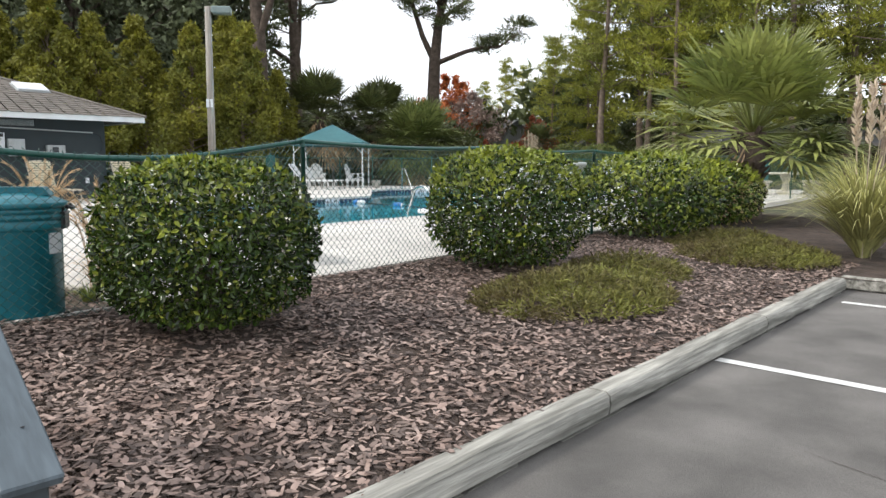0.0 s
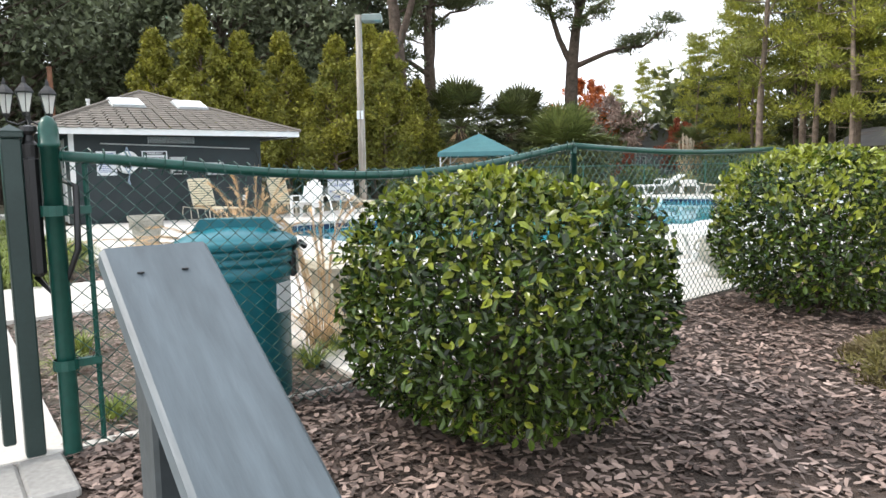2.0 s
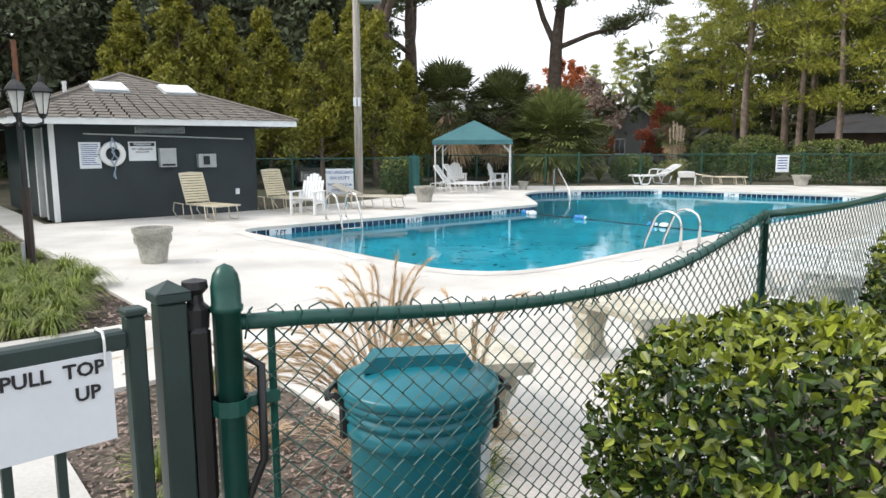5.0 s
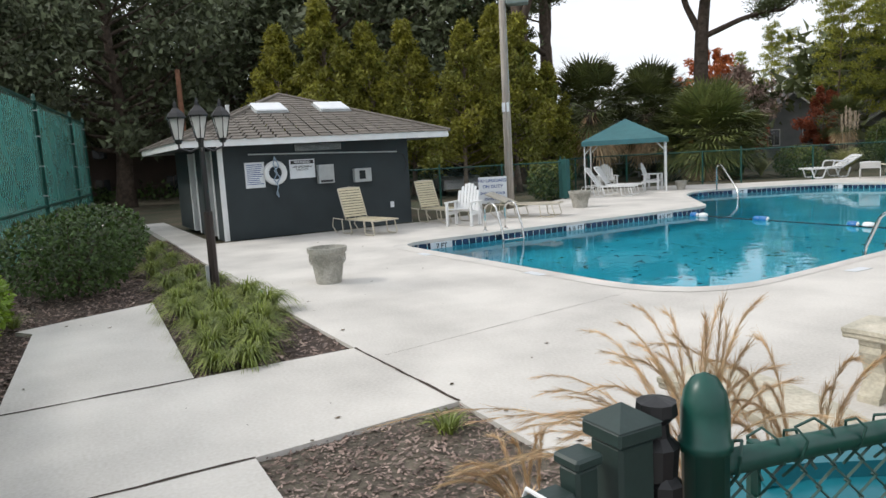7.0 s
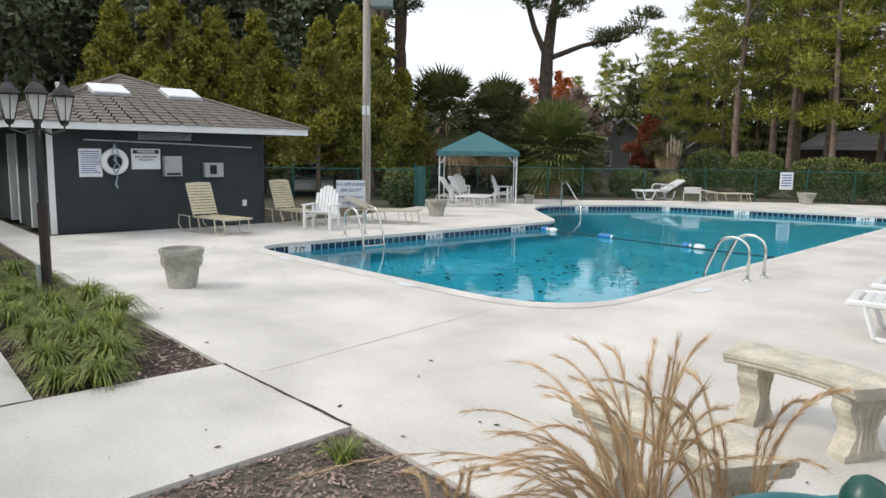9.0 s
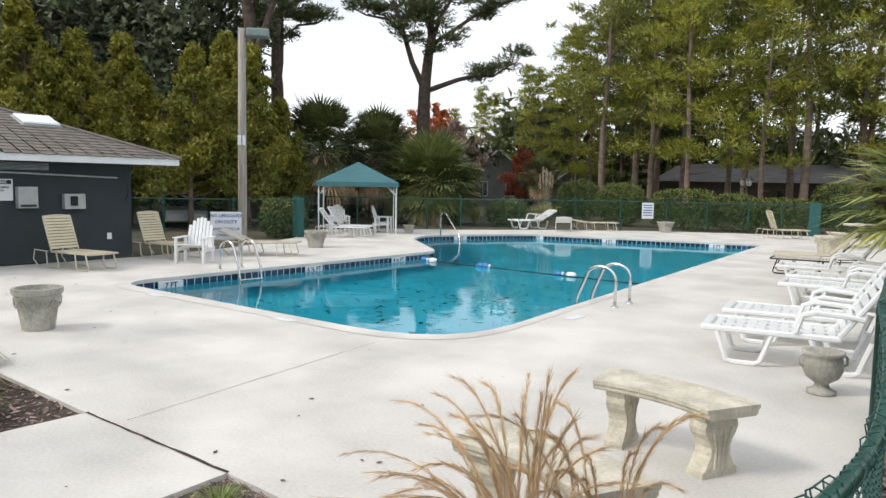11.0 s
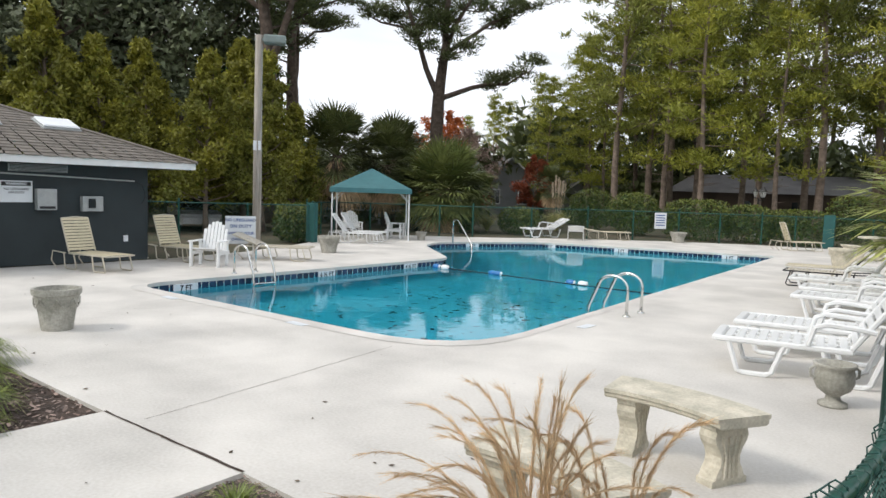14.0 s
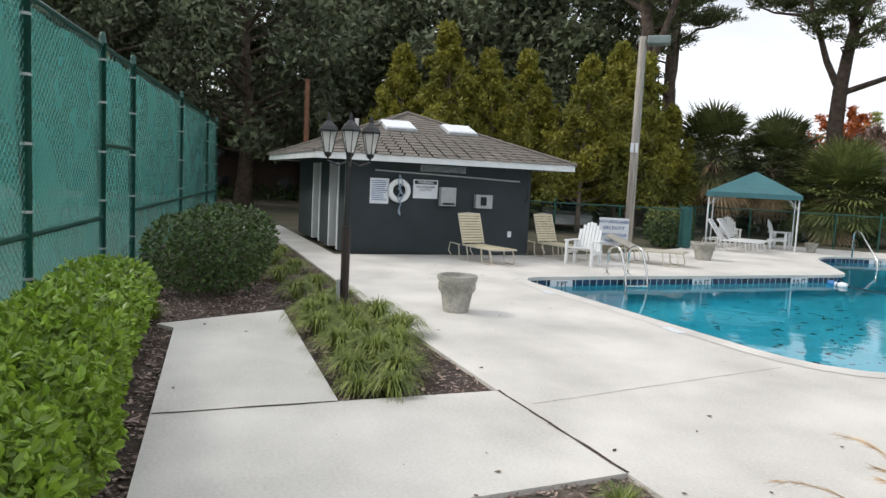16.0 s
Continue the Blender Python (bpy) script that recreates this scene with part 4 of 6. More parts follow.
CL = [(-11.1, 0.85, 0.24), (-11.6, 0.9, 0.34), (-13.3, 0.95, 0.38), (-14.0, 0.98, 0.38), (-11.45, 1.3, 0.38), (-11.0, 1.1, 0.3), (-11.9, 1.2, 0.45), (-12.2, 1.5, 0.42), (-12.8, 1.25, 0.45), (-13.0, 1.8, 0.42), (-13.6, 1.35, 0.42), (-13.9, 1.8, 0.4), (-14.4, 1.2, 0.42), (-15.0, 1.6, 0.4), (-15.6, 1.1, 0.4), (-16.3, 1.5, 0.38), (-17.2, 1.1, 0.4), (-18.2, 1.5, 0.38), (-19.4, 1.3, 0.38), (-12.4, 1.0, 0.4), (-20.6, 1.6, 0.36)]
for x, y, l in CL:
    s = Shape()
    blades(s, 0, 0, 0, 300, l * 1.3, l * 1.08, 0.013, 1.5)
    tagged(s.make("liriope_clump", M_GRASS, at=pose(x, y, -0.04)), "arching green ornamental grass clump in mulch", "grass clump", "grass clumps in the bed")
for x, y, l in [(-8.75, 1.75, 0.2), (-7.6, 0.95, 0.24), (-7.2, 0.8, 0.2), (-6.6, 2.2, 0.2), (-6.4, 1.95, 0.22), (-6.2, 0.85, 0.15), (-14.4, -0.75, 0.25)]:
    s = Shape()
    blades(s, 0, 0, 0, 90, l, l, 0.009)
    tagged(s.make("grass_tuft", M_GRASS, at=pose(x, y, -0.04)), "small green grass tuft in bare soil", "grass tuft", "grass tufts")

def fountain_grass(x, y, n, length, seed, lean=(-0.8, -0.6), pull=0.75):
    """Arching stalks swept one way, with fine feathery heads."""
    random.seed(seed)
    e = empty("dry_grass", pose(x, y, -0.04), "tall dry straw-coloured ornamental grass with feathery plumes", "dry grass", "dry grasses")
    s = Shape()
    for k in range(n):
        a = random.uniform(0, 6.283)
        d = Vector((math.cos(a), math.sin(a), 0)) * 0.45 + Vector((*lean, 0)) * pull * random.uniform(0.0, 1.3)
        out = length * random.uniform(0.35, 0.95)
        h = length * random.uniform(0.72, 1.08) * (1.0 if d.length < 0.7 else 0.92)
        bend = min(1.0, d.length)
        base = Vector((math.cos(a) * 0.10 * random.random(), math.sin(a) * 0.10 * random.random(), 0))
        wob = rand_dir() * 0.03
        pts = []
        for j in range(15):
            t = j / 14
            pts.append(base + d * out * t ** 2.3 + wob * math.sin(t * 5) * t + Vector((0, 0, h * (1.30 * t - (0.20 + 0.40 * bend) * t ** 3.4))))
        s.tube(pts, [0.0030 * (1 - 0.75 * j / 14) for j in range(15)], 3, cap=False)
        for j in range(6, 15):
            for q in range(30):
                p = Vector(pts[j]).lerp(Vector(pts[j - 1]), random.random())
                v = ((Vector(pts[j]) - Vector(pts[j - 1])).normalized() + rand_dir() * 0.27 + Vector((0, 0, -0.10))).normalized() * random.uniform(0.035, 0.095)
                needle(s, p, v, 0.0012)
    s.make("stalks", M_STRAW, e)
    b = Shape()
    blades(b, 0, 0, 0, 110, length * 0.55, length * 0.5, 0.006)
    b.make("blades", M_STRAW, e)
fountain_grass(-6.84, 1.74, 46, 1.04, 4, pull=0.66)
fountain_grass(-6.70, 2.15, 14, 0.98, 5, pull=0.12)
fountain_grass(-7.6, 1.5, 10, 0.42, 6)

def juniper(x, y, rx, ry, n, seed):
    random.seed(seed)
    s = Shape()
    for k in range(n):
        a, r = random.uniform(0, 6.283), math.sqrt(random.random())
        p = Vector((math.cos(a) * rx * r, math.sin(a) * ry * r, 0.02 + 0.22 * (1 - r * r) * random.random()))
        for q in range(5):
            d = (Vector((math.cos(a), math.sin(a), 0.5)) * 0.6 + rand_dir()).normalized() * random.uniform(0.03, 0.10)
            leaf_quad(s, p, d, 0.007, rand_dir())
    tagged(s.make("creeping_juniper", M_JUN, at=pose(x, y, mulch_z(x, y))), "low sprawling yellow-green juniper on mulch", "juniper", "ground cover")
juniper(-3.95, 4.9, 0.75, 1.0, 1500, 1)
juniper(-4.3, 6.3, 0.6, 0.8, 900, 2)
juniper(-3.9, 8.6, 0.9, 0.9, 1700, 3)
juniper(-4.6, 9.6, 0.8, 0.9, 1300, 7)

def pampas(x, y, z, r, h, n, plumes, ph, mat_b=M_PAMP):
    e = empty("pampas_grass", pose(x, y, z), "large pampas grass clump with pale upright plumes", "pampas grass", "pampas grasses")
    s = Shape()
    blades(s, 0, 0, 0, n, h * 1.5, r * 1.25, 0.02)
    s.make("blades", mat_b, e)
    if not plumes:
        return
    s = Shape()
    for k in range(plumes):
        a = random.uniform(0, 6.28)
        q = Vector((math.cos(a) * r * 0.45 * random.random(), math.sin(a) * r * 0.45 * random.random(), ph * random.uniform(0.8, 1.0)))
        s.tube([(q.x * 0.3, q.y * 0.3, 0), (q.x * 0.8, q.y * 0.8, q.z * 0.65), q], [0.006, 0.005, 0.003], 4)
        for j in range(46):
            t = random.random()
            c = Vector((q.x * (0.85 + 0.15 * t), q.y * (0.85 + 0.15 * t), q.z * (0.72 + 0.30 * t)))
            d = (Vector((0, 0, 1)) + rand_dir() * 0.55).normalized() * 0.13
            leaf_quad(s, c, d, 0.018, rand_dir())
    s.make("plumes", M_PLUME, e)
pampas(-3.05, 9.9, -0.12, 1.35, 1.15, 900, 7, 2.15)
pampas(-24.5, 31.2, -0.12, 1.3, 1.0, 500, 11, 2.75)
pampas(-26.3, 27.7, -0.12, 0.8, 0.8, 350, 0, 1.0)

def fan_palm(name, x, y, trunk_h, r, n, material, seed, label, boot=0.2, dead=10, low=-0.7):
    random.seed(seed)
    e = empty(name, pose(x, y, -0.13), label, "palm", "palms")
    s = Shape()
    s.tube([(0, 0, 0), (0.03, 0, trunk_h * 0.5), (0, 0.03, trunk_h)], [boot * 1.15, boot, boot * 1.1], 10)
    for k in range(60):
        a, z = random.uniform(0, 6.28), random.uniform(0.1, 1.0) * trunk_h
        d = Vector((math.cos(a), math.sin(a), 0.9)).normalized()
        p = Vector((math.cos(a) * boot, math.sin(a) * boot, z))
        s.tube([p, p + d * 0.2], [0.04, 0.025], 4)
    s.make("trunk", M_BARK, e)
    s = Shape()
    for k in range(n + dead):
        a = random.uniform(0, 6.283)
        el = random.uniform(low, 1.45) if k < n else random.uniform(-1.3, -0.8)
        L = r * random.uniform(0.45, 0.6)
        d = Vector((math.cos(a) * math.cos(el), math.sin(a) * math.cos(el), math.sin(el)))
        top = Vector((0, 0, trunk_h))
        hub = top + d * L + Vector((0, 0, -0.06 * L))
        i0 = len(s.f)
        s.tube([top, hub], [0.02, 0.012], 3, cap=False)
        side = d.cross(Vector((0, 0, 1)))
        side = side.normalized() if side.length > 0.01 else Vector((1, 0, 0))
        up = side.cross(d)
        fl = r * random.uniform(0.42, 0.55)
        for j in range(22):
            b = (j - 10.5) / 10.5 * 1.75
            ld = (d * math.cos(b) + side * math.sin(b) + up * (random.uniform(-0.05, 0.08) + 0.25 * abs(b) / 1.75)).normalized()
            l = fl * (1 - 0.25 * abs(b) / 1.75)
            w = ld.cross(up).normalized() * 0.030 * r / 1.8
            m1 = hub + ld * l * 0.6
            t1 = hub + ld * l * 0.98 + Vector((0, 0, -0.16 * l * random.uniform(0.4, 1.4)))
            s.face([hub, m1 - w, t1, m1 + w])
        if k >= n:
            for f in range(i0, len(s.f)):
                s.m[f] = 1
    s.make("fronds", [material, M_STRAW], e)
    return e
fan_palm("fan_palm", -6.05, 14.0, 1.75, 2.4, 80, M_FROND, 3, "big bushy fan palm with long green fronds", 0.22, 3, -0.45)
fan_palm("fan_palm", -27.0, 25.3, 2.0, 2.75, 150, M_FRONDM, 5, "fan palm with drooping green crown and rough trunk", 0.2)
fan_palm("fan_palm", -31.2, 22.2, 3.4, 2.8, 80, M_FRONDD, 6, "dark cabbage palm with shaggy skirt", 0.22, 25)
fan_palm("fan_palm", -33.6, 28.4, 3.6, 2.8, 80, M_FRONDD, 7, "dark cabbage palm with shaggy skirt", 0.22, 25)
fan_palm("fan_palm", -31.0, 25.4, 3.1, 2.5, 70, M_FRONDD, 8, "dark cabbage palm with shaggy skirt", 0.22, 25)
fan_palm("fan_palm", -29.0, 38.0, 2.4, 1.6, 40, M_FRONDD, 9, "small dark palm before the houses", 0.2, 8)

def clump(s, c, r, n, size, flat=0.6, mi=0, long=False):
    for k in range(n):
        v = rand_dir() * r * random.random() ** 0.4
        p = c + Vector((v.x, v.y, v.z * flat))
        d = (rand_dir() + Vector((0, 0, 0.15))).normalized() * size * random.uniform(0.6, 1.3)
        needle(s, p, d, d.length * (0.13 if long else 0.30), mi)

def tuft(s, c, r, n, size, flat=0.45, mi=0):
    """Brush of pine needles that point out and up from its middle."""
    for k in range(n):
        v = rand_dir()
        p = c + Vector((v.x, v.y, v.z * flat)) * r * random.random() ** 0.6
        d = (Vector((v.x, v.y, abs(v.z) * 0.7 + 0.25)) + rand_dir() * 0.5).normalized() * size * random.uniform(0.6, 1.25)
        needle(s, p, d, size * 0.14, mi)

def tall_pine(name, h, trunk_r, bole, crown, n_limb, tufts, per, size, leaf, bark, label, seed, droop=0.0):
    """Straight pole trunk with open tiers of brushy boughs and a few dead stubs."""
    random.seed(seed)
    e = empty(name, pose(0, 0, 0), label, "tree", name.replace("_", " ") + "s")
    t, f = Shape(), Shape()
    sx, sy = random.uniform(-0.02, 0.02), random.uniform(-0.02, 0.02)
    def axis(z):
        return Vector((sx * z + 0.10 * math.sin(z * 0.45 + seed), sy * z + 0.10 * math.cos(z * 0.4 + seed), z))
    t.tube([axis(h * k / 12) for k in range(13)], [trunk_r * (1.2 if k == 0 else 1 - 0.9 * k / 12) for k in range(13)], 7)
    for k in range(6):
        z = random.uniform(bole * 0.5, bole)
        a = random.uniform(0, 6.28)
        t.tube([axis(z), axis(z) + Vector((math.cos(a), math.sin(a), 0.1)) * random.uniform(0.4, 1.3)], [0.03, 0.008], 4, cap=False)
    for k in range(n_limb):
        u = ((k + random.random()) / n_limb) ** 0.9
        z = bole + (h - bole) * u
        rad = crown * (0.45 + 0.75 * math.sin(math.pi * min(1, 0.25 + 0.75 * u))) * random.uniform(0.45, 1.2)
        a = k * 2.4 + random.uniform(-0.7, 0.7)
        p0 = axis(z)
        p2 = p0 + Vector((math.cos(a) * rad, math.sin(a) * rad, rad * (random.uniform(-0.05, 0.4) + 0.3 * u - droop * (1 - u))))
        p1 = p0.lerp(p2, 0.5) + Vector((0, 0, random.uniform(-0.15, 0.1) * rad))
        lr = max(0.012, trunk_r * 0.26 * (1 - 0.6 * u))
        t.tube([p0, p1, p2], [lr, lr * 0.65, lr * 0.2], 4, cap=False)
        for q in range(tufts):
            w = random.uniform(0.25, 1.05)
            c = (p0.lerp(p1, w * 2) if w < 0.5 else p1.lerp(p2, w * 2 - 1)) + Vector((random.uniform(-1, 1), random.uniform(-1, 1), random.uniform(-0.45, 0.5))) * rad * 0.26
            tuft(f, c, random.uniform(0.35, 0.85) * (0.6 + crown * 0.15), per, size, 0.65)
    t.make("trunk", bark, e, smooth=True)
    f.make("foliage", leaf, e)
    return e

def great_pine(seed):
    """Old pine that forks above a long bare bole into crooked limbs with flat tufted layers."""
    random.seed(seed)
    e = empty("big_pine", pose(0, 0, 0), "tall forked pine with sparse dark flat tufts", "tree", "big pines")
    t, f = Shape(), Shape()
    def limb(pts, r0, r1, depth):
        pts = [Vector(p) for p in pts]
        n = len(pts)
        t.tube(pts, [r0 + (r1 - r0) * j / (n - 1) for j in range(n)], 7, cap=False)
        if depth == 0:
            return
        for k in range(depth):
            u = random.uniform(0.35, 1.0) * (n - 1)
            j = min(n - 2, int(u))
            p = pts[j].lerp(pts[j + 1], u - j)
            a = random.uniform(0, 6.28)
            L = random.uniform(1.0, 2.4)
            q = p + Vector((math.cos(a) * L, math.sin(a) * L, random.uniform(0.1, 0.9)))
            m = p.lerp(q, 0.5) + Vector((0, 0, -0.2))
            t.tube([p, m, q], [r1 * 0.9, r1 * 0.6, 0.015], 5, cap=False)
            for b in range(5):
                c = m.lerp(q, random.uniform(0.2, 1.1)) + Vector((random.uniform(-0.7, 0.7), random.uniform(-0.7, 0.7), random.uniform(-0.1, 0.35)))
                tuft(f, c, random.uniform(0.5, 0.85), 62, 0.30, 0.38)
    limb([(0.2, 0, 0), (0.1, 0, 3), (-0.1, 0, 6), (0, 0, 8.8)], 0.55, 0.42, 0)
    limb([(0, 0, 8.6), (0.2, 0, 10.5), (0.4, 0.1, 12), (0.3, 0.4, 14), (0.8, 0.3, 16.5), (0.6, 0, 19)], 0.40, 0.10, 15)
    limb([(-0.1, 0, 8.5), (-0.9, -0.1, 10.2), (-1.6, -0.3, 12.4), (-2.3, -0.6, 14.4), (-3.4, -1.0, 16)], 0.24, 0.06, 10)
    limb([(0.2, 0, 8.3), (2.2, -0.5, 9.0), (3.4, -0.7, 9.3), (4.6, -1.2, 9.2), (5.8, -1.6, 10)], 0.20, 0.05, 7)
    limb([(0.4, 0.1, 11.4), (2.0, 0.6, 12.6), (3.6, 1.0, 13.8), (5.4, 1.4, 14.6), (7.2, 1.5, 15.4)], 0.17, 0.05, 10)
    limb([(0.4, 0.2, 11.6), (1.0, -0.5, 13.2), (2.2, -1.6, 15), (3.0, -2.6, 16.6)], 0.18, 0.05, 9)
    limb([(-1.4, -0.2, 12), (-2.6, 0.6, 13.2), (-4.2, 1.2, 13.6), (-5.6, 1.8, 14.4)], 0.12, 0.04, 7)
    limb([(0.3, 0.3, 13.5), (-0.6, 2.0, 14.6), (-1.4, 3.8, 15.4)], 0.14, 0.04, 6)
    limb([(0.6, 0.2, 15.5), (2.4, 1.8, 16.6), (4.4, 2.4, 17.2)], 0.12, 0.04, 6)
    limb([(0.1, 0, 10.4), (-0.2, -1.0, 10.8), (1.6, -2.2, 11.2)], 0.08, 0.03, 4)
    t.make("trunk", M_BARK, e, smooth=True)
    f.make("foliage", M_PINED, e)
    return e

def tree(name, h, trunk_r, bole, crown, n_limb, n_clump, per, size, leaf, bark, label, cat, seed, shape="round", flat=0.6, long=False, lean=0.03):
    """Tapered trunk, limbs that fork and clumps of leaves at their ends."""
    random.seed(seed)
    e = empty(name, pose(0, 0, 0), label, cat, name.replace("_", " ") + "s")
    t = Shape()
    sx, sy = random.uniform(-lean, lean), random.uniform(-lean, lean)
    def axis(z):
        return Vector((sx * z + 0.12 * math.sin(z * 0.6 + seed), sy * z + 0.12 * math.cos(z * 0.5 + seed), z))
    N = 10
    t.tube([axis(h * 0.97 * k / N) for k in range(N + 1)], [trunk_r * (1.25 if k == 0 else 1 - 0.88 * k / N) for k in range(N + 1)], 8)
    f = Shape()
    ends = []
    for k in range(n_limb):
        u = (k + random.random()) / n_limb
        z = bole + (h * 0.96 - bole) * u
        if shape == "cone":
            rad = crown * (1 - u) ** 0.95 * random.uniform(0.7, 1.15) + 0.12
        elif shape == "pine":
            rad = crown * (0.55 + 0.6 * math.sin(math.pi * min(1, u + 0.15))) * random.uniform(0.5, 1.1)
        else:
            rad = crown * math.sqrt(max(0.08, 1 - (2 * u - 0.85) ** 2)) * random.uniform(0.7, 1.1)
        a = k * 2.4 + random.uniform(-0.5, 0.5)
        p0 = axis(z * (0.96 if shape == "pine" else 0.85))
        rise = random.uniform(0.05, 0.45) if shape != "cone" else random.uniform(0.1, 0.4)
        p2 = axis(z) + Vector((math.cos(a) * rad, math.sin(a) * rad, rad * rise))
        p1 = p0.lerp(p2, 0.5) + Vector((0, 0, -0.06 * rad + random.uniform(-0.1, 0.15)))
        lr = max(0.012, trunk_r * 0.34 * (1 - 0.6 * u))
        t.tube([p0, p1, p2], [lr, lr * 0.65, lr * 0.2], 5, cap=False)
        ends.append((p0, p1, p2, rad))
        if shape == "pine":
            for q in range(2):
                w = p1.lerp(p2, random.uniform(0.1, 0.7))
                e2 = w + Vector((random.uniform(-1, 1), random.uniform(-1, 1), random.uniform(0.1, 0.7))).normalized() * rad * 0.35
                t.tube([w, e2], [lr * 0.4, lr * 0.1], 4, cap=False)
                ends.append((w, w.lerp(e2, 0.6), e2, rad * 0.6))
    t.make("trunk", bark, e, smooth=True)
    tot = max(1, n_clump // max(1, len(ends)))
    for p0, p1, p2, rad in ends:
        for q in range(tot):
            u = random.uniform(0.25, 1.0) if shape != "pine" else random.uniform(0.6, 1.05)
            c = p1.lerp(p2, u) + rand_dir() * rad * (0.22 if shape != "pine" else 0.12)
            clump(f, c, max(0.25, rad * (0.30 if shape != "pine" else 0.24)) * random.uniform(0.7, 1.2), per, size, flat, 0, long)
    f.make("foliage", leaf, e)
    return e

def plant(make, spots):
    """The first goes where it was made; the rest are copies turned and set about."""
    first = make
    for k, (x, y, sc, rz) in enumerate(spots):
        ob = first if k == 0 else copy_thing(first, pose(0, 0, 0))
        ob.matrix_basis = pose(x, y, -0.13, 0, 0, rz) @ Matrix.Diagonal((sc, sc, sc, 1))

plant(tree("live_oak", 15, 0.5, 3.2, 6.0, 44, 240, 76, 0.40, M_OAK, M_BARK, "large dark live oak with dense spreading crown", "tree", 11, flat=0.75),
      [(-45.5, 15.5, 1.0, 0), (-44.5, 3.2, 0.92, 70), (-51, 10, 1.1, 150), (-46, -7, 1.0, 210), (-53, 22, 1.05, 300), (-34, -9, 0.8, 20), (-40, -3.5, 0.75, 100), (-42.5, 20.5, 1.0, 130), (-58, 0, 1.15, 250), (-27, -13, 0.8, 50), (-62, 15, 1.2, 80), (-66, -8, 1.2, 180), (-60, 34, 0.75, 10)])
plant(tree("bald_cypress", 8, 0.12, 1.3, 2.0, 52, 260, 60, 0.18, M_CYP, M_BARKP, "olive and yellow autumn cypress beside the pool house", "tree", 12, shape="cone", flat=0.9),
      [(-32.8, 11.8, 0.95, 0), (-33.6, 10.2, 1.08, 60), (-30.0, 14.7, 0.9, 140), (-30.0, 17.2, 0.95, 200), (-32.2, 17.6, 1.06, 280), (-36.0, 9.0, 1.0, 330), (-34.0, 14.2, 1.0, 30), (-31.0, 19.6, 0.72, 100)])
plant(great_pine(14), [(-38.2, 37.6, 1.0, 41), (-35.2, 21.2, 0.92, 190), (-44, 29.5, 0.95, 300)])
plant(tall_pine("loblolly_pine", 22, 0.24, 5.5, 2.9, 46, 6, 42, 0.34, M_PINE, M_BARKP, "slender tall green pine at the edge of the woods", 15),
      [(-26.5, 41.6, 1.0, 0), (-26.8, 47.0, 1.05, 60), (-18.5, 43.7, 0.95, 130), (-14.6, 41.6, 1.0, 200), (-27.7, 53.1, 1.1, 20), (-12.7, 45.0, 1.0, 90), (-23.0, 46.0, 1.02, 160), (-7.0, 43.0, 1.0, 320), (-2.0, 47, 1.05, 45), (3.5, 43, 1.0, 280), (-17.5, 50.0, 1.05, 75), (-13.2, 51.5, 1.0, 15), (-9.0, 50.0, 1.0, 260), (-21.6, 51.0, 0.95, 190), (9, 50, 1.1, 85)])
plant(tall_pine("yellow_pine", 19, 0.20, 3.6, 2.7, 40, 6, 42, 0.34, M_PINEY, M_BARKP, "young yellow-green pine with low sweeping boughs", 25, droop=0.25),
      [(-20.1, 38.9, 0.92, 0), (-23.6, 42.6, 1.0, 120), (-16.6, 40.6, 0.8, 230), (-30.0, 46.5, 0.72, 300), (-10.0, 41.5, 0.95, 50), (-36.5, 56.0, 0.80, 170), (-46.0, 63.0, 0.72, 10), (-41.5, 61.0, 0.66, 250), (-33.0, 50.0, 0.74, 80), (-52.0, 66.0, 0.62, 140), (-58.0, 66.0, 0.55, 200), (-48.5, 58.5, 0.6, 40), (-38.8, 53.0, 0.62, 290)])
plant(tall_pine("dark_pine", 20, 0.27, 3.0, 3.6, 36, 6, 42, 0.44, M_PINED, M_BARK, "dense dark pine in the woods", 16),
      [(-31, 66, 1.0, 0), (-20, 70, 1.05, 70), (-9, 70, 0.95, 140), (-32.5, 57, 0.9, 210), (-3.5, 55, 1.0, 100), (3, 58, 1.05, 30), (-29, 61, 1.0, 170), (-14, 72, 1.0, 45), (-4, 68, 0.9, 260), (-26, 69, 1.05, 330), (-37.5, 68, 0.85, 20)])
plant(tree("red_maple", 5.4, 0.10, 0.8, 1.7, 26, 110, 75, 0.20, M_RED, M_BARKP, "small maple in deep red autumn leaf", "tree", 17, flat=0.9), [(-35.3, 45.8, 0.88, 0), (-39.5, 44.5, 0.6, 90)])
plant(tree("orange_maple", 8, 0.14, 1.6, 2.3, 26, 100, 75, 0.24, M_ORANGE, M_BARKP, "autumn tree with orange leaves", "tree", 18, flat=0.9), [(-45.4, 46.9, 1.15, 0), (-43.5, 43.5, 0.75, 120), (-7.4, 41, 1.0, 40)])
plant(tree("bare_tree", 8, 0.13, 1.5, 2.6, 34, 120, 30, 0.45, M_BARE, M_BARKP, "leafless tree of fine reddish-grey twigs", "tree", 19, flat=0.9, long=True), [(-42.6, 46.8, 0.92, 0), (-46.5, 49, 0.95, 100)])
random.seed(77)
s = Shape()
for k in range(620):
    a = math.radians(random.uniform(-10, 125))
    d = random.uniform(62, 80)
    c = Vector((-5.6 - math.sin(a) * d, math.cos(a) * d, random.uniform(0, 8.5 if a > 0.92 or 0.3 < a < 0.62 else 5) if not 0.66 < a < 0.92 else random.uniform(0, 5.0)))
    clump(s, c, random.uniform(2, 3.4), 90, 0.95, 0.8)
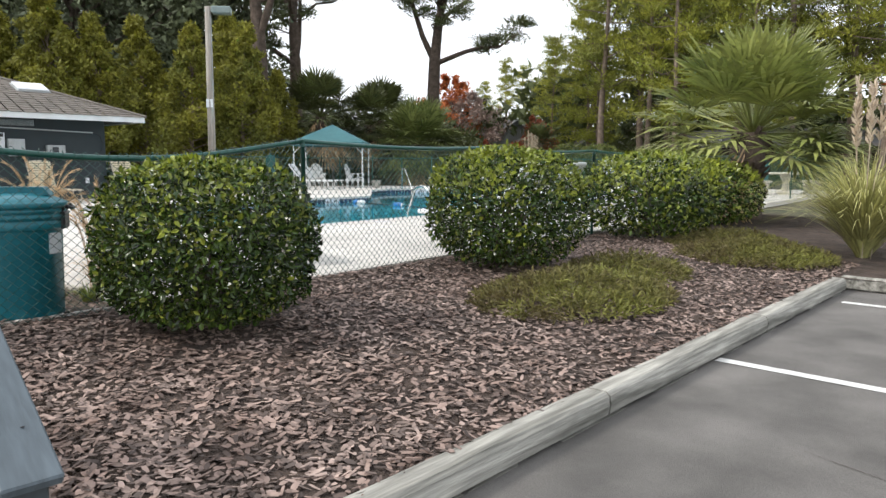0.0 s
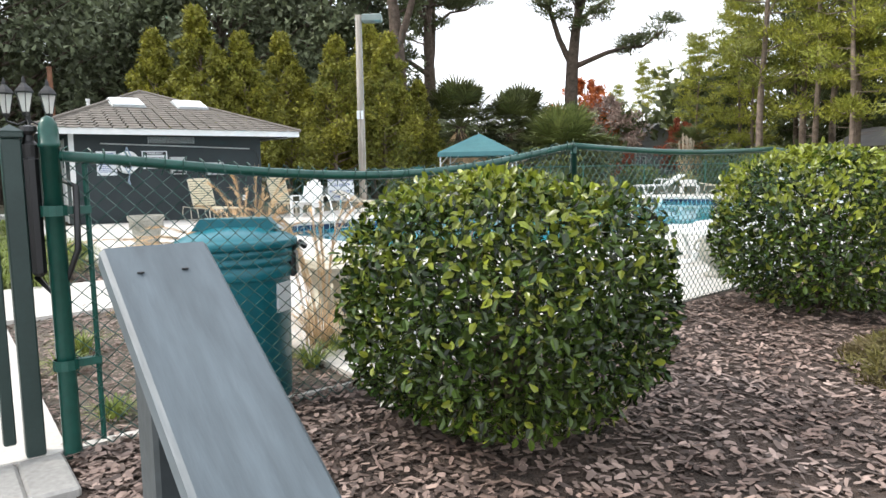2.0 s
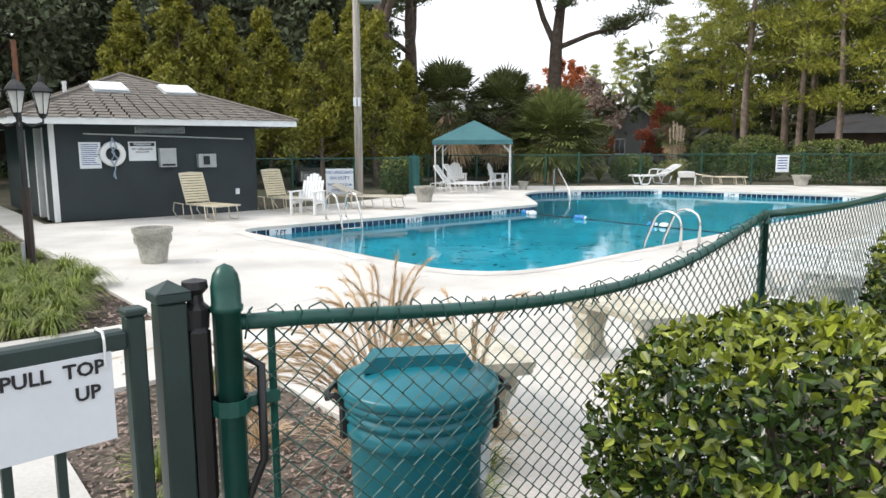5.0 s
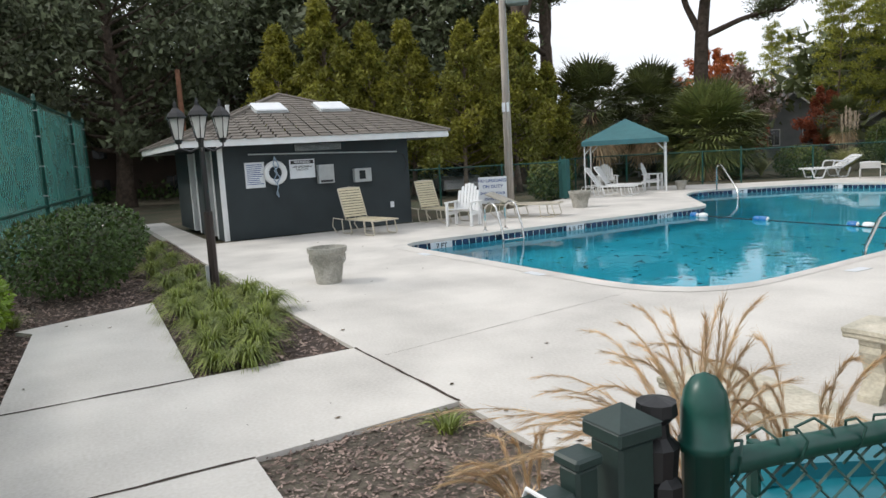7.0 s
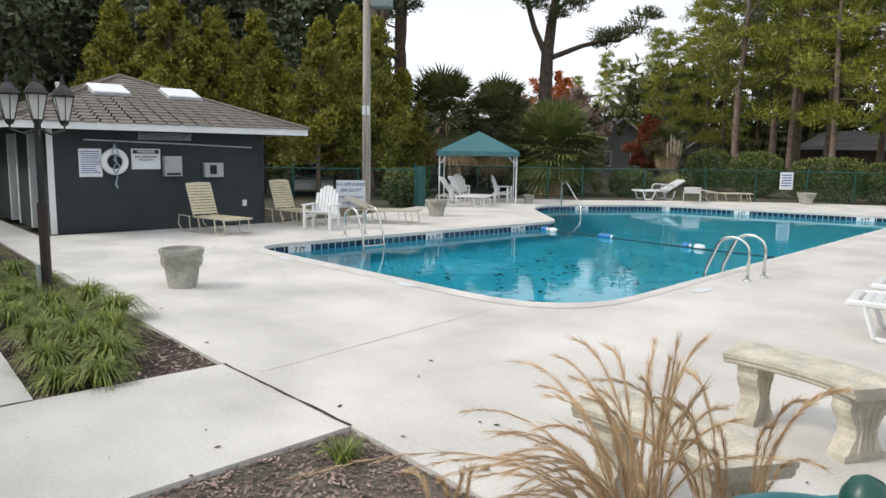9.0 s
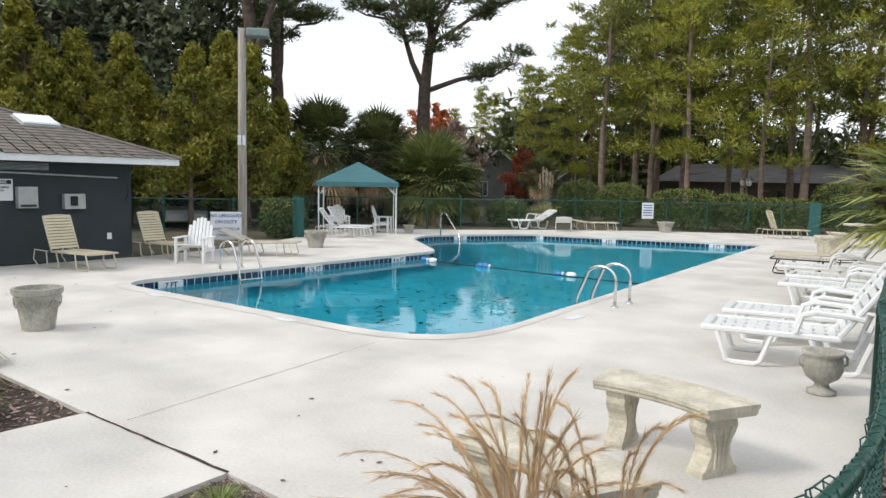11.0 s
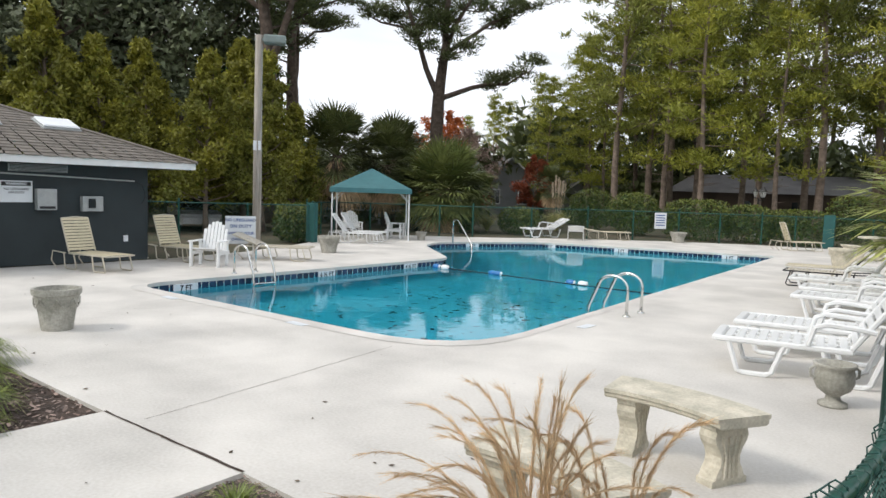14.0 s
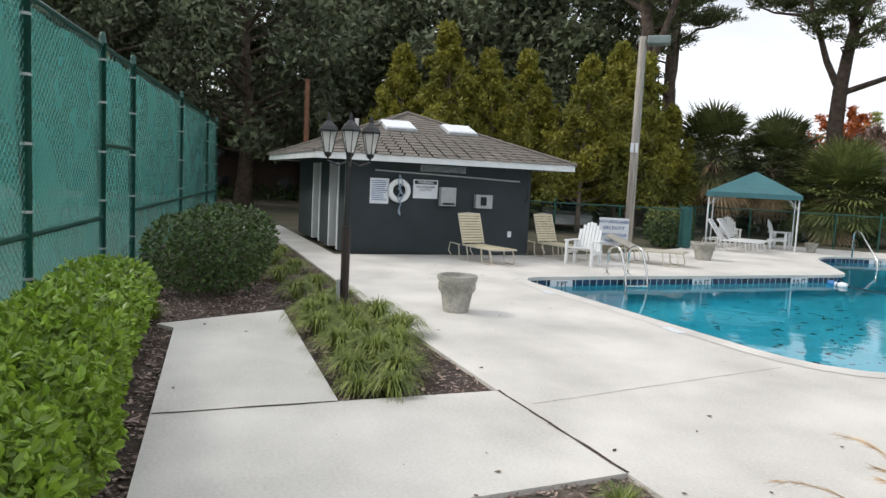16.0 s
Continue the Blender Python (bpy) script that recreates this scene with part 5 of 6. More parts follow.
tagged(s.make("far_woods", M_PINED), "dark distant woods behind the houses", "woods", kind="stuff")
s = Shape()
for k in range(190):
    a = math.radians(random.choice((random.uniform(-8, 34), random.uniform(46, 100))))
    d = random.uniform(46, 58)
    c = Vector((-5.6 - math.sin(a) * d, math.cos(a) * d, random.uniform(-0.2, 0.25)))
    clump(s, c, random.uniform(0.6, 1.3), 60, 0.35, 0.7)
t = Shape()
for k in range(150):
    a = math.radians(random.uniform(37, 62))
    d = random.uniform(38, 47)
    clump(t, Vector((-5.6 - math.sin(a) * d, math.cos(a) * d, random.uniform(0, 3.0))), random.uniform(0.7, 1.4), 80, 0.4, 0.8)
tagged(t.make("thicket", M_FRONDD), "olive thicket of palmetto and scrub", "thicket", kind="stuff")
tagged(s.make("undergrowth", M_HEDGE), "dark scrubby undergrowth beneath the trees", "undergrowth", kind="stuff")

# ---- pool house ----
house = empty("pool_house", pose(-24.2, 5.33, 0), "charcoal pool house with hipped shingle roof", "pool house", kind="structure")
HX0, HX1, HY0, HY1, HZ = -27.0, -21.1, 3.05, 7.65, 2.12
HM = pose(24.2, -5.33, 0)
s = Shape()
s.box(HX1 - 0.15, HY0, 0, HX1, HY1, HZ)
s.box(HX0, HY1 - 0.15, 0, HX1 - 0.15, HY1, HZ)
s.box(HX0, HY0, 0, HX0 + 0.15, HY1 - 0.15, HZ)
s.box(-21.75, HY0, 0, HX1 - 0.15, HY0 + 0.15, HZ)
s.box(-23.85, HY0, 0, -22.75, HY0 + 0.15, HZ)
s.box(HX0 + 0.15, HY0, 0, -24.85, HY0 + 0.15, HZ)
s.box(-22.75, HY0, 2.02, -21.75, HY0 + 0.15, HZ)
s.box(-24.85, HY0, 2.02, -23.85, HY0 + 0.15, HZ)
s.make("wall", M_HOUSE, house, at=HM)
for x0, x1 in ((-22.75, -21.75), (-24.85, -23.85)):
    s = Shape()
    s.box(x0, HY0 - 0.02, 0, x0 + 0.1, HY0 + 0.16, 2.02, bev=0.005)
    s.box(x1 - 0.1, HY0 - 0.02, 0, x1, HY0 + 0.16, 2.02, bev=0.005)
    s.make("door_frame", M_WHITE, house, at=HM)
    s = Shape()
    s.box(x0 + 0.1, HY0 + 0.3, 0.02, x1 - 0.1, HY0 + 0.34, 2.0)
    s.make("door", M_HOUSE, house, at=HM)
s = Shape()
s.box(HX1 - 0.03, HY0 - 0.012, 0.0, HX1 + 0.012, HY0 + 0.1, 2.1, bev=0.004)
s.make("corner_trim", M_WHITE, house, at=HM)
EX0, EX1, EY0, EY1, EZ = -27.75, -20.62, 2.28, 8.52, 2.12
AX, AY, AZ = -24.15, 5.40, 3.46
s = Shape()
s.box(EX0, EY0, EZ - 0.02, EX1, EY1, EZ)
s.make("soffit", M_HOUSE, house, at=HM)
s = Shape()
s.box(EX1, EY0 - 0.03, EZ - 0.05, EX1 + 0.03, EY1 + 0.03, EZ + 0.10)
s.box(EX0, EY0 - 0.03, EZ - 0.05, EX1, EY0, EZ + 0.10)
s.box(EX0, EY1, EZ - 0.05, EX1, EY1 + 0.03, EZ + 0.10)
s.box(EX0 - 0.03, EY0 - 0.03, EZ - 0.05, EX0, EY1 + 0.03, EZ + 0.10)
s.make("fascia", M_WHITE, house, at=HM)
# shingle courses
def courses(a, b, apex, n=18):
    s = Shape()
    a, b, apex = Vector(a), Vector(b), Vector(apex)
    nr = (b - a).cross(apex - a).normalized()
    for k in range(n):
        t0, t1 = k / n, (k + 1) / n + 0.004
        l0, r0, l1, r1 = a.lerp(apex, t0), b.lerp(apex, t0), a.lerp(apex, min(1, t1)), b.lerp(apex, min(1, t1))
        w = (r0 - l0).length
        m = max(1, int(w / 0.32))
        off = (k % 2) * 0.5
        cuts = [0.0] + [min(1, max(0, (j + off) / m)) for j in range(0 if off else 1, m)] + [1.0]
        for u0, u1 in zip(cuts, cuts[1:]):
            lift = nr * (0.012 + random.uniform(0, 0.006))
            p, q, r2, t2 = l0.lerp(r0, u0) + lift, l0.lerp(r0, u1 - 0.006) + lift, l1.lerp(r1, u1 - 0.006), l1.lerp(r1, u0)
            s.face([p, q, r2, t2])
            s.face([p - lift, q - lift, q, p])
    return s
E = [(EX1 + 0.06, EY0 - 0.06, EZ + 0.09), (EX1 + 0.06, EY1 + 0.06, EZ + 0.09), (EX0 - 0.06, EY1 + 0.06, EZ + 0.09), (EX0 - 0.06, EY0 - 0.06, EZ + 0.09)]
for k in range(4):
    tagged(courses(E[k], E[(k + 1) % 4], (AX, AY, AZ)).make("roof_shingles", M_SHIN, house, at=HM), "weathered tan asphalt shingles", kind="stuff")
for k in range(4):
    s = Shape()
    p, q = Vector(E[k]) + Vector((0, 0, 0.02)), Vector((AX, AY, AZ + 0.02))
    s.tube([p, q], 0.045, 6)
    s.make("hip_cap", M_SHIN, house, at=HM)
slope = math.degrees(math.atan2(AZ - EZ - 0.09, EX1 - AX))
for y in (4.72, 6.35):
    sk = empty("skylight", pose(-22.75, y, 0) @ Matrix.Translation((0, 0, EZ + 0.09 + (EX1 + 22.75) * math.tan(math.radians(slope)) + 0.02)) @ Matrix.Rotation(math.radians(slope), 4, 'Y'), "white domed acrylic skylight on the shingles", "skylight", "roof skylights")
    s = Shape()
    s.box(-0.36, -0.42, -0.02, 0.36, 0.42, 0.03, bev=0.01)
    s.make("curb", M_GREY, sk)
    s = Shape()
    s.box(-0.33, -0.39, 0.03, 0.33, 0.39, 0.085, bev=0.025)
    s.make("dome", M_SKYL, sk)
s = Shape()
s.lathe([(0.05, 0), (0.05, 0.34), (0.06, 0.34), (0.06, 0.40), (0.001, 0.41)], 12)
tagged(s.make("vent_pipe", M_WHITE, at=pose(-24.9, 4.2, 2.88)), "white plumbing vent on the roof", "vent pipe")

# on the front wall
def wall_panel(name, y0, y1, z0, z1, label, cat, header=None, lines=0, ink=M_INK, big=None, depth=0.015, face=M_SIGN):
    e = empty(name, facing((-21.097, (y0 + y1) / 2, (z0 + z1) / 2), (1, 0, 0)), label, cat)
    w, h = (y1 - y0) / 2, (z1 - z0) / 2
    s = Shape()
    s.box(-w, -h, 0, w, h, depth, bev=0.004)
    s.make("panel", face, e)
    if header:
        s = Shape()
        s.box(-w * 0.9, h * 0.52, depth, w * 0.9, h * 0.9, depth + 0.003)
        s.make("header", M_INK, e)
        lettering("lettering", header, h * 0.36, M_SIGN, pose(0, h * 0.71, depth + 0.005), e)
    if big:
        for k, t in enumerate(big):
            lettering("lettering", t, h * 0.30, ink, pose(0, h * 0.22 - k * h * 0.32, depth + 0.003), e)
    if lines:
        s = Shape()
        for k in range(lines):
            z = h * 0.8 - k * 1.65 * h / lines
            s.box(-w * 0.82, z - 0.008, depth, w * random.uniform(0.4, 0.85), z + 0.008, depth + 0.002)
        s.make("text_lines", M_BLUE, e)
    return e
wall_panel("rules_sign", 3.60, 4.04, 1.13, 1.70, "white pool rules sign with small blue print", "sign", lines=11)
wall_panel("warning_sign", 4.62, 5.22, 1.28, 1.71, "black and white warning sign on dark wall", "sign", header="WARNING", big=["NO LIFEGUARD", "ON DUTY"])
bx = wall_panel("phone_box", 5.26, 5.63, 1.13, 1.56, "grey metal emergency phone box", "wall box", depth=0.16, face=M_GREY)
s = Shape()
s.box(-0.15, -0.19, 0.16, 0.15, -0.14, 0.165)
s.make("slot", M_INK, bx)
bx = wall_panel("control_box", 6.15, 6.58, 1.10, 1.42, "small grey weatherproof control box", "wall box", depth=0.14, face=M_GREY)
s = Shape()
s.box(-0.10, -0.09, 0.14, 0.05, 0.11, 0.17, bev=0.01)
s.make("window", M_GLASSD, bx)
vent = wall_panel("wall_louvre", 4.78, 5.90, 1.90, 2.05, "pale louvred vent under the eave", "vent", depth=0.02, face=M_GREY)
s = Shape()
for k in range(5):
    s.box(-0.54, -0.065 + k * 0.028, 0.02, 0.54, -0.055 + k * 0.028, 0.035)
s.make("slats", M_HOUSE, vent)
s = Shape()
s.tube([(-21.05, 3.7, 1.88), (-21.05, 5.5, 1.83), (-21.05, 7.32, 1.77)], 0.017, 8)
tagged(s.make("reach_pole", M_GREY), "long aluminium reaching pole hung on the wall", "pole")
s = Shape()
s.tube([(-21.07, 7.3, 1.78), (-21.06, 7.5, 1.7), (-21.06, 7.58, 1.45), (-21.07, 7.5, 1.25)], 0.008, 5)
tagged(s.make("cable", M_BLACK), "thin dark cable on the wall", "cable")
wall_panel("outlet", 7.08, 7.18, 0.42, 0.56, "white outlet cover on the wall", "outlet", depth=0.02)
ring = empty("life_ring", facing((-21.03, 4.27, 1.44), (1, 0, 0)), "white life ring with blue rope on the wall", "life ring")
s = Shape()
for k in range(28):
    a0, a1 = 6.2832 * k / 28, 6.2832 * (k + 1) / 28
    for j in range(10):
        b0, b1 = 6.2832 * j / 10, 6.2832 * (j + 1) / 10
        def tp(a, b):
            return ((0.21 + 0.065 * math.cos(b)) * math.cos(a), (0.21 + 0.065 * math.cos(b)) * math.sin(a), 0.05 * math.sin(b))
        s.face([tp(a0, b0), tp(a1, b0), tp(a1, b1), tp(a0, b1)])
s.make("ring", M_PLAST, ring, smooth=True)
s = Shape()
s.tube([(0, 0.36, 0), (-0.05, 0.2, 0.06), (0.02, 0, 0.07), (-0.06, -0.15, 0.07), (0.03, -0.3, 0.05), (-0.02, -0.48, 0.03), (0.03, -0.55, 0.03), (0.0, -0.4, 0.04)], 0.014, 6)
s.tube([(0.0, 0.36, 0), (0.07, 0.15, 0.06), (-0.04, 0.05, 0.07), (0.08, -0.1, 0.07), (0.0, -0.25, 0.06)], 0.018, 6)
s.make("rope", mat("pale_blue_rope", (0.30, 0.38, 0.47), 0.8), ring)

# ---- furniture ----
def lounger(name, m, frame_mat, strap_mat, label, back=50, wide=False, strap_gap=0.062):
    """Tube-framed lounger with straps; x runs from the foot to the head."""
    e = empty(name, m, label, "lounge chair", "sun loungers")
    W, H = 0.30, 0.32
    hinge = 1.15
    br = math.radians(back)
    head = (hinge + 0.72 * math.cos(br), H + 0.72 * math.sin(br))
    s = Shape()
    for y in (-W, W):
        s.tube([(0, y, H), (hinge, y, H)], 0.016, 6)
        s.tube([(hinge, y * 0.96, H), (head[0], y * 0.96, head[1])], 0.016, 6)
        for x in (0.16, 1.02):
            s.tube([(x - 0.02, y, H), (x - 0.10, y, 0.05), (x - 0.06, y, 0.016), (x + 0.20, y, 0.016), (x + 0.25, y, 0.05), (x + 0.28, y, H)], 0.014, 6)
        s.tube([(hinge + 0.1, y, H), (hinge + 0.5, y, H + 0.02), (hinge + 0.55, y, 0.15), (hinge + 0.40, y, 0.016)], 0.013, 6)
    s.tube([(0, -W, H), (-0.01, 0, H), (0, W, H)], 0.016, 6)
    s.tube([(head[0], -W * 0.96, head[1]), (head[0] + 0.01, 0, head[1] + 0.02), (head[0], W * 0.96, head[1])], 0.016, 6)
    s.make("frame", frame_mat, e, smooth=True)
    t = Shape()
    x = 0.05
    while x < hinge - 0.03:
        t.box(x, -W, H + 0.012, x + strap_gap * 0.78, W, H + 0.018)
        x += strap_gap
    t.make("seat_straps", strap_mat, e)
    t = Shape()
    d = 0.05
    bm_ = Matrix.Translation((hinge, 0, H)) @ Matrix.Rotation(-br, 4, 'Y')
    while d < 0.68:
        t.box(d, -W * 0.96, 0.012, d + strap_gap * 0.78, W * 0.96, 0.018, m=bm_)
        d += strap_gap
    t.make("back_straps", strap_mat, e)
    return e

def resin_lounger(m, back=48):
    """Moulded white lounger with slotted deck and splayed legs."""
    e = empty("resin_lounger", m, "white moulded plastic lounger with raised back", "lounge chair", "white resin loungers")
    W, H = 0.33, 0.38
    s = Shape()
    for y in (-W, W):
        s.box(-0.02, y - 0.03, H - 0.06, 1.25, y + 0.03, H, bev=0.015)
        for x in (0.12, 0.98):
            s.tube([(x, y, H - 0.04), (x + 0.10, y * 1.02, 0.04), (x + 0.16, y * 1.02, 0.02), (x + 0.36, y * 1.02, 0.02), (x + 0.42, y * 1.02, 0.05), (x + 0.52, y, H - 0.04)], 0.028, 6)
    s.box(-0.04, -W, H - 0.06, 0.06, W, H, bev=0.015)
    s.make("frame", M_PLAST, e)
    t = Shape()
    for k in range(11):
        x = 0.08 + k * 0.105
        t.box(x, -W + 0.03, H - 0.03, x + 0.075, W - 0.03, H - 0.005, bev=0.006)
        for y in (-0.12, 0.12):
            t.box(x + 0.07, y - 0.04, H - 0.03, x + 0.106, y + 0.04, H - 0.008)
    t.make("seat_slats", M_PLAST, e)
    t = Shape()
    bm_ = Matrix.Translation((1.2, 0, H)) @ Matrix.Rotation(-math.radians(back), 4, 'Y')
    for y in (-W, W):
        t.box(0, y - 0.03, -0.05, 0.78, y + 0.03, 0.0, bev=0.012, m=bm_)
    for k in range(7):
        t.box(0.05 + k * 0.105, -W + 0.03, -0.03, 0.125 + k * 0.105, W - 0.03, -0.005, bev=0.006, m=bm_)
    t.box(0.72, -W, -0.05, 0.82, W, 0.0, bev=0.015, m=bm_)
    t.make("backrest", M_PLAST, e)
    for y in (-W - 0.03, W + 0.03):
        t = Shape()
        t.tube([(0.85, y, H), (0.9, y, H + 0.18), (1.0, y, H + 0.22), (1.3, y, H + 0.2), (1.42, y, H + 0.18)], 0.026, 6)
        t.make("armrest", M_PLAST, e)
    return e

def adirondack(m):
    e = empty("adirondack_chair", m, "white plastic slat-back garden chair", "chair", "white garden chairs")
    s = Shape()
    bm_ = Matrix.Translation((0.18, 0, 0.30)) @ Matrix.Rotation(math.radians(-72), 4, 'Y')
    for k in range(7):
        y = (k - 3) * 0.078
        l = 0.68 - 0.035 * (k - 3) ** 2 * 0.55
        s.box(0, y - 0.034, -0.012, l, y + 0.034, 0.012, bev=0.006, m=bm_)
    s.box(0.1, -0.27, -0.03, 0.16, 0.27, -0.012, m=bm_)
    s.box(0.45, -0.25, -0.03, 0.50, 0.25, -0.012, m=bm_)
    s.make("backrest", M_PLAST, e)
    s = Shape()
    sm = Matrix.Translation((0.22, 0, 0.28)) @ Matrix.Rotation(math.radians(9), 4, 'Y')
    for k in range(6):
        s.box(-0.0 - k * 0.09 - 0.08, -0.26, 0, -k * 0.09, 0.26, 0.02, bev=0.005, m=Matrix.Translation((0.22, 0, 0.30)) @ Matrix.Rotation(math.radians(10), 4, 'Y'))
    s.make("seat", M_PLAST, e)
    for y in (-0.30, 0.30):
        s = Shape()
        s.box(-0.30, y - 0.06, 0.53, 0.30, y + 0.06, 0.555, bev=0.01)
        s.box(-0.29, y - 0.025, 0, -0.21, y + 0.025, 0.53, bev=0.008)
        s.box(0.16, y - 0.025, 0, 0.24, y + 0.025, 0.53, bev=0.008)
        s.box(-0.25, y - 0.02, 0.25, 0.30, y + 0.02, 0.33, bev=0.006)
        s.make("arm_and_legs", M_PLAST, e)
    return e

def planter(x, y, r=0.28, h=0.5, material=M_POT, label="grey moulded planter with thick rim, empty"):
    e = empty("planter", pose(x, y, 0), label, "planter", "planters on the deck")
    s = Shape()
    s.lathe([(0.0, 0.0), (r * 0.64, 0.0), (r * 0.66, 0.03), (r * 0.77, h * 0.45), (r * 0.90, h * 0.76), (r * 0.93, h * 0.84), (r * 1.0, h * 0.86), (r * 1.02, h * 0.92), (r * 1.02, h), (r * 0.90, h), (r * 0.86, h * 0.9), (r * 0.80, h * 0.78), (0.0, h * 0.74)], 32)
    s.make("pot", material, e, smooth=False)
    s = Shape()
    for k in range(8):
        a = k * 0.785
        p = [Vector((math.cos(a + o) * r * f, math.sin(a + o) * r * f, z)) for o, f, z in ((-0.39, 0.93, h * 0.78), (-0.2, 0.92, h * 0.62), (0, 0.885, h * 0.56), (0.2, 0.92, h * 0.62), (0.39, 0.93, h * 0.78))]
        s.tube(p, 0.008, 5)
    s.make("swag_relief", material, e)
    return e

def bench(m):
    e = empty("stone_bench", m, "curved cast-stone garden bench with scrolled legs", "bench", "stone benches")
    R, half = 1.5, 0.33
    s = Shape()
    prof = [(-0.17, 0.395), (-0.19, 0.41), (-0.19, 0.43), (-0.205, 0.44), (-0.205, 0.465), (0.205, 0.465), (0.205, 0.44), (0.19, 0.43), (0.19, 0.41), (0.17, 0.395)]
    N = 14
    rings = []
    for k in range(N + 1):
        a = -half + 2 * half * k / N
        rings.append([((R + q) * math.sin(a), (R + q) * math.cos(a) - R, z) for q, z in prof])
    for k in range(N):
        for j in range(len(prof)):
            j2 = (j + 1) % len(prof)
            s.face([rings[k][j], rings[k + 1][j], rings[k + 1][j2], rings[k][j2]])
    s.face(rings[0])
    s.face(list(reversed(rings[-1])))
    s.make("seat_slab", M_CAST, e)
    for sg_ in (-1, 1):
        a = sg_ * half * 0.68
        mm = Matrix.Translation((R * math.sin(a), R * math.cos(a) - R, 0)) @ Matrix.Rotation(-a, 4, 'Z') @ Matrix.Rotation(math.radians(90), 4, 'X') @ Matrix.Rotation(math.radians(90), 4, 'Y')
        out = [(0.15, 0.0), (0.15, 0.04), (0.125, 0.05), (0.11, 0.09), (0.085, 0.13), (0.08, 0.18), (0.10, 0.23), (0.13, 0.27), (0.145, 0.31), (0.135, 0.35), (0.15, 0.365), (0.15, 0.395)]
        poly = out + [(-x, y) for x, y in reversed(out)]
        s = Shape()
        s.prism(poly, -0.065, 0.065, m=mm)
        for x in (-0.06, -0.02, 0.02, 0.06):
            for zz in (-0.068, 0.068):
                s.tube([mm @ Vector((x, 0.05, zz)), mm @ Vector((x * 0.8, 0.18, zz)), mm @ Vector((x * 1.4, 0.31, zz))], 0.009, 5)
        s.make("leg", M_CAST, e)
    return e
bench(pose(-7.18, 4.12, 0, 0, 0, -10))
bench(pose(-7.18, 2.58, 0, 0, 0, -10))

planter(-14.25, 2.98, 0.265, 0.49)
planter(-20.2, 12.3, 0.3, 0.45)
planter(-16.5, 27.3, 0.33, 0.42, M_POT)
planter(-22.3, 18.4, 0.2, 0.3)
planter(-9.7, 22.2, 0.36, 0.5, M_CAST, "buff cast-stone planter by the loungers")
urn = empty("urn", pose(-6.72, 6.45, 0), "small cast-stone urn with handles on the deck", "urn")
s = Shape()
s.lathe([(0.0, 0), (0.12, 0), (0.12, 0.03), (0.07, 0.05), (0.055, 0.09), (0.08, 0.11), (0.135, 0.15), (0.165, 0.22), (0.16, 0.30), (0.15, 0.33), (0.17, 0.35), (0.175, 0.38), (0.15, 0.38), (0.13, 0.32), (0.0, 0.30)], 24)
s.make("bowl", M_POT, urn, smooth=True)
for a in (0.6, 3.74):
    s = Shape()
    s.tube([(math.cos(a) * 0.16, math.sin(a) * 0.16, 0.24), (math.cos(a) * 0.205, math.sin(a) * 0.205, 0.26), (math.cos(a) * 0.205, math.sin(a) * 0.205, 0.32), (math.cos(a) * 0.165, math.sin(a) * 0.165, 0.35)], 0.013, 6)
    s.make("handle", M_POT, urn)

BL = "beige strap lounge chair with tubular frame, back raised"
lounger("strap_lounger", pose(-18.95, 6.0, 0, 0, 0, 192), M_FRAMEB, M_VINYL, BL, 70)
lounger("strap_lounger", pose(-19.7, 8.3, 0, 0, 0, 192), M_FRAMEB, M_VINYL, BL, 70)
lounger("strap_lounger", pose(-18.75, 10.5, 0, 0, 0, 216), M_FRAMEB, M_FRAMEB, "pale lounge chair lying nearly flat", 22)
lounger("strap_lounger", pose(-11.5, 28.1, 0, 0, 0, 214), M_FRAMEB, M_VINYL, BL, 70)
lounger("strap_lounger", pose(-18.2, 26.5, 0, 0, 0, 216), M_FRAMEB, M_VINYL, "pale low lounge chair lying flat", 8)
lounger("strap_lounger", pose(-9.9, 17.3, 0, 0, 0, 12), M_FRAMEB, M_VINYL, BL, 45)
lounger("strap_lounger", pose(-9.6, 16.0, 0, 0, 0, 8), M_BLACK, M_FRAMEB, "dark-framed lounge chair with raised back", 48)
lounger("strap_lounger", pose(-21.8, 15.9, 0, 0, 0, 216), M_PLAST, M_PLAST, "white lounge chair under the canopy", 55)
lounger("strap_lounger", pose(-22.3, 16.7, 0, 0, 0, 212), M_PLAST, M_PLAST, "white lounge chair under the canopy", 55)
resin_lounger(pose(-8.0, 7.28, 0, 0, 0, 12), 56)
resin_lounger(pose(-8.15, 8.45, 0, 0, 0, 10), 56)
resin_lounger(pose(-8.28, 11.5, 0, 0, 0, 6), 62)
resin_lounger(pose(-8.45, 12.7, 0, 0, 0, 6), 62)
resin_lounger(pose(-9.0, 14.2, 0, 0, 0, 8), 55)
resin_lounger(pose(-21.6, 23.9, 0, 0, 0, 60), 30)
adirondack(pose(-19.1, 8.0, 0, 0, 0, 124))
adirondack(pose(-23.4, 18.2, 0, 0, 0, 212))
adirondack(pose(-24.6, 17.2, 0, 0, 0, 150))
lounger("strap_lounger", pose(-20.0, 25.3, 0, 0, 0, 300), M_PLAST, M_PLAST, "white low lounge chair seen from its foot", 20)
tb = empty("stone_table", pose(-9.3, 25.6, 0), "round cast-stone table with curved benches", "table")
s = Shape()
s.lathe([(0.0, 0), (0.28, 0), (0.28, 0.05), (0.12, 0.12), (0.10, 0.4), (0.2, 0.64), (0.2, 0.68), (0.62, 0.68), (0.64, 0.71), (0.62, 0.74), (0.0, 0.74)], 24)
s.make("pedestal_and_top", M_CAST, tb)
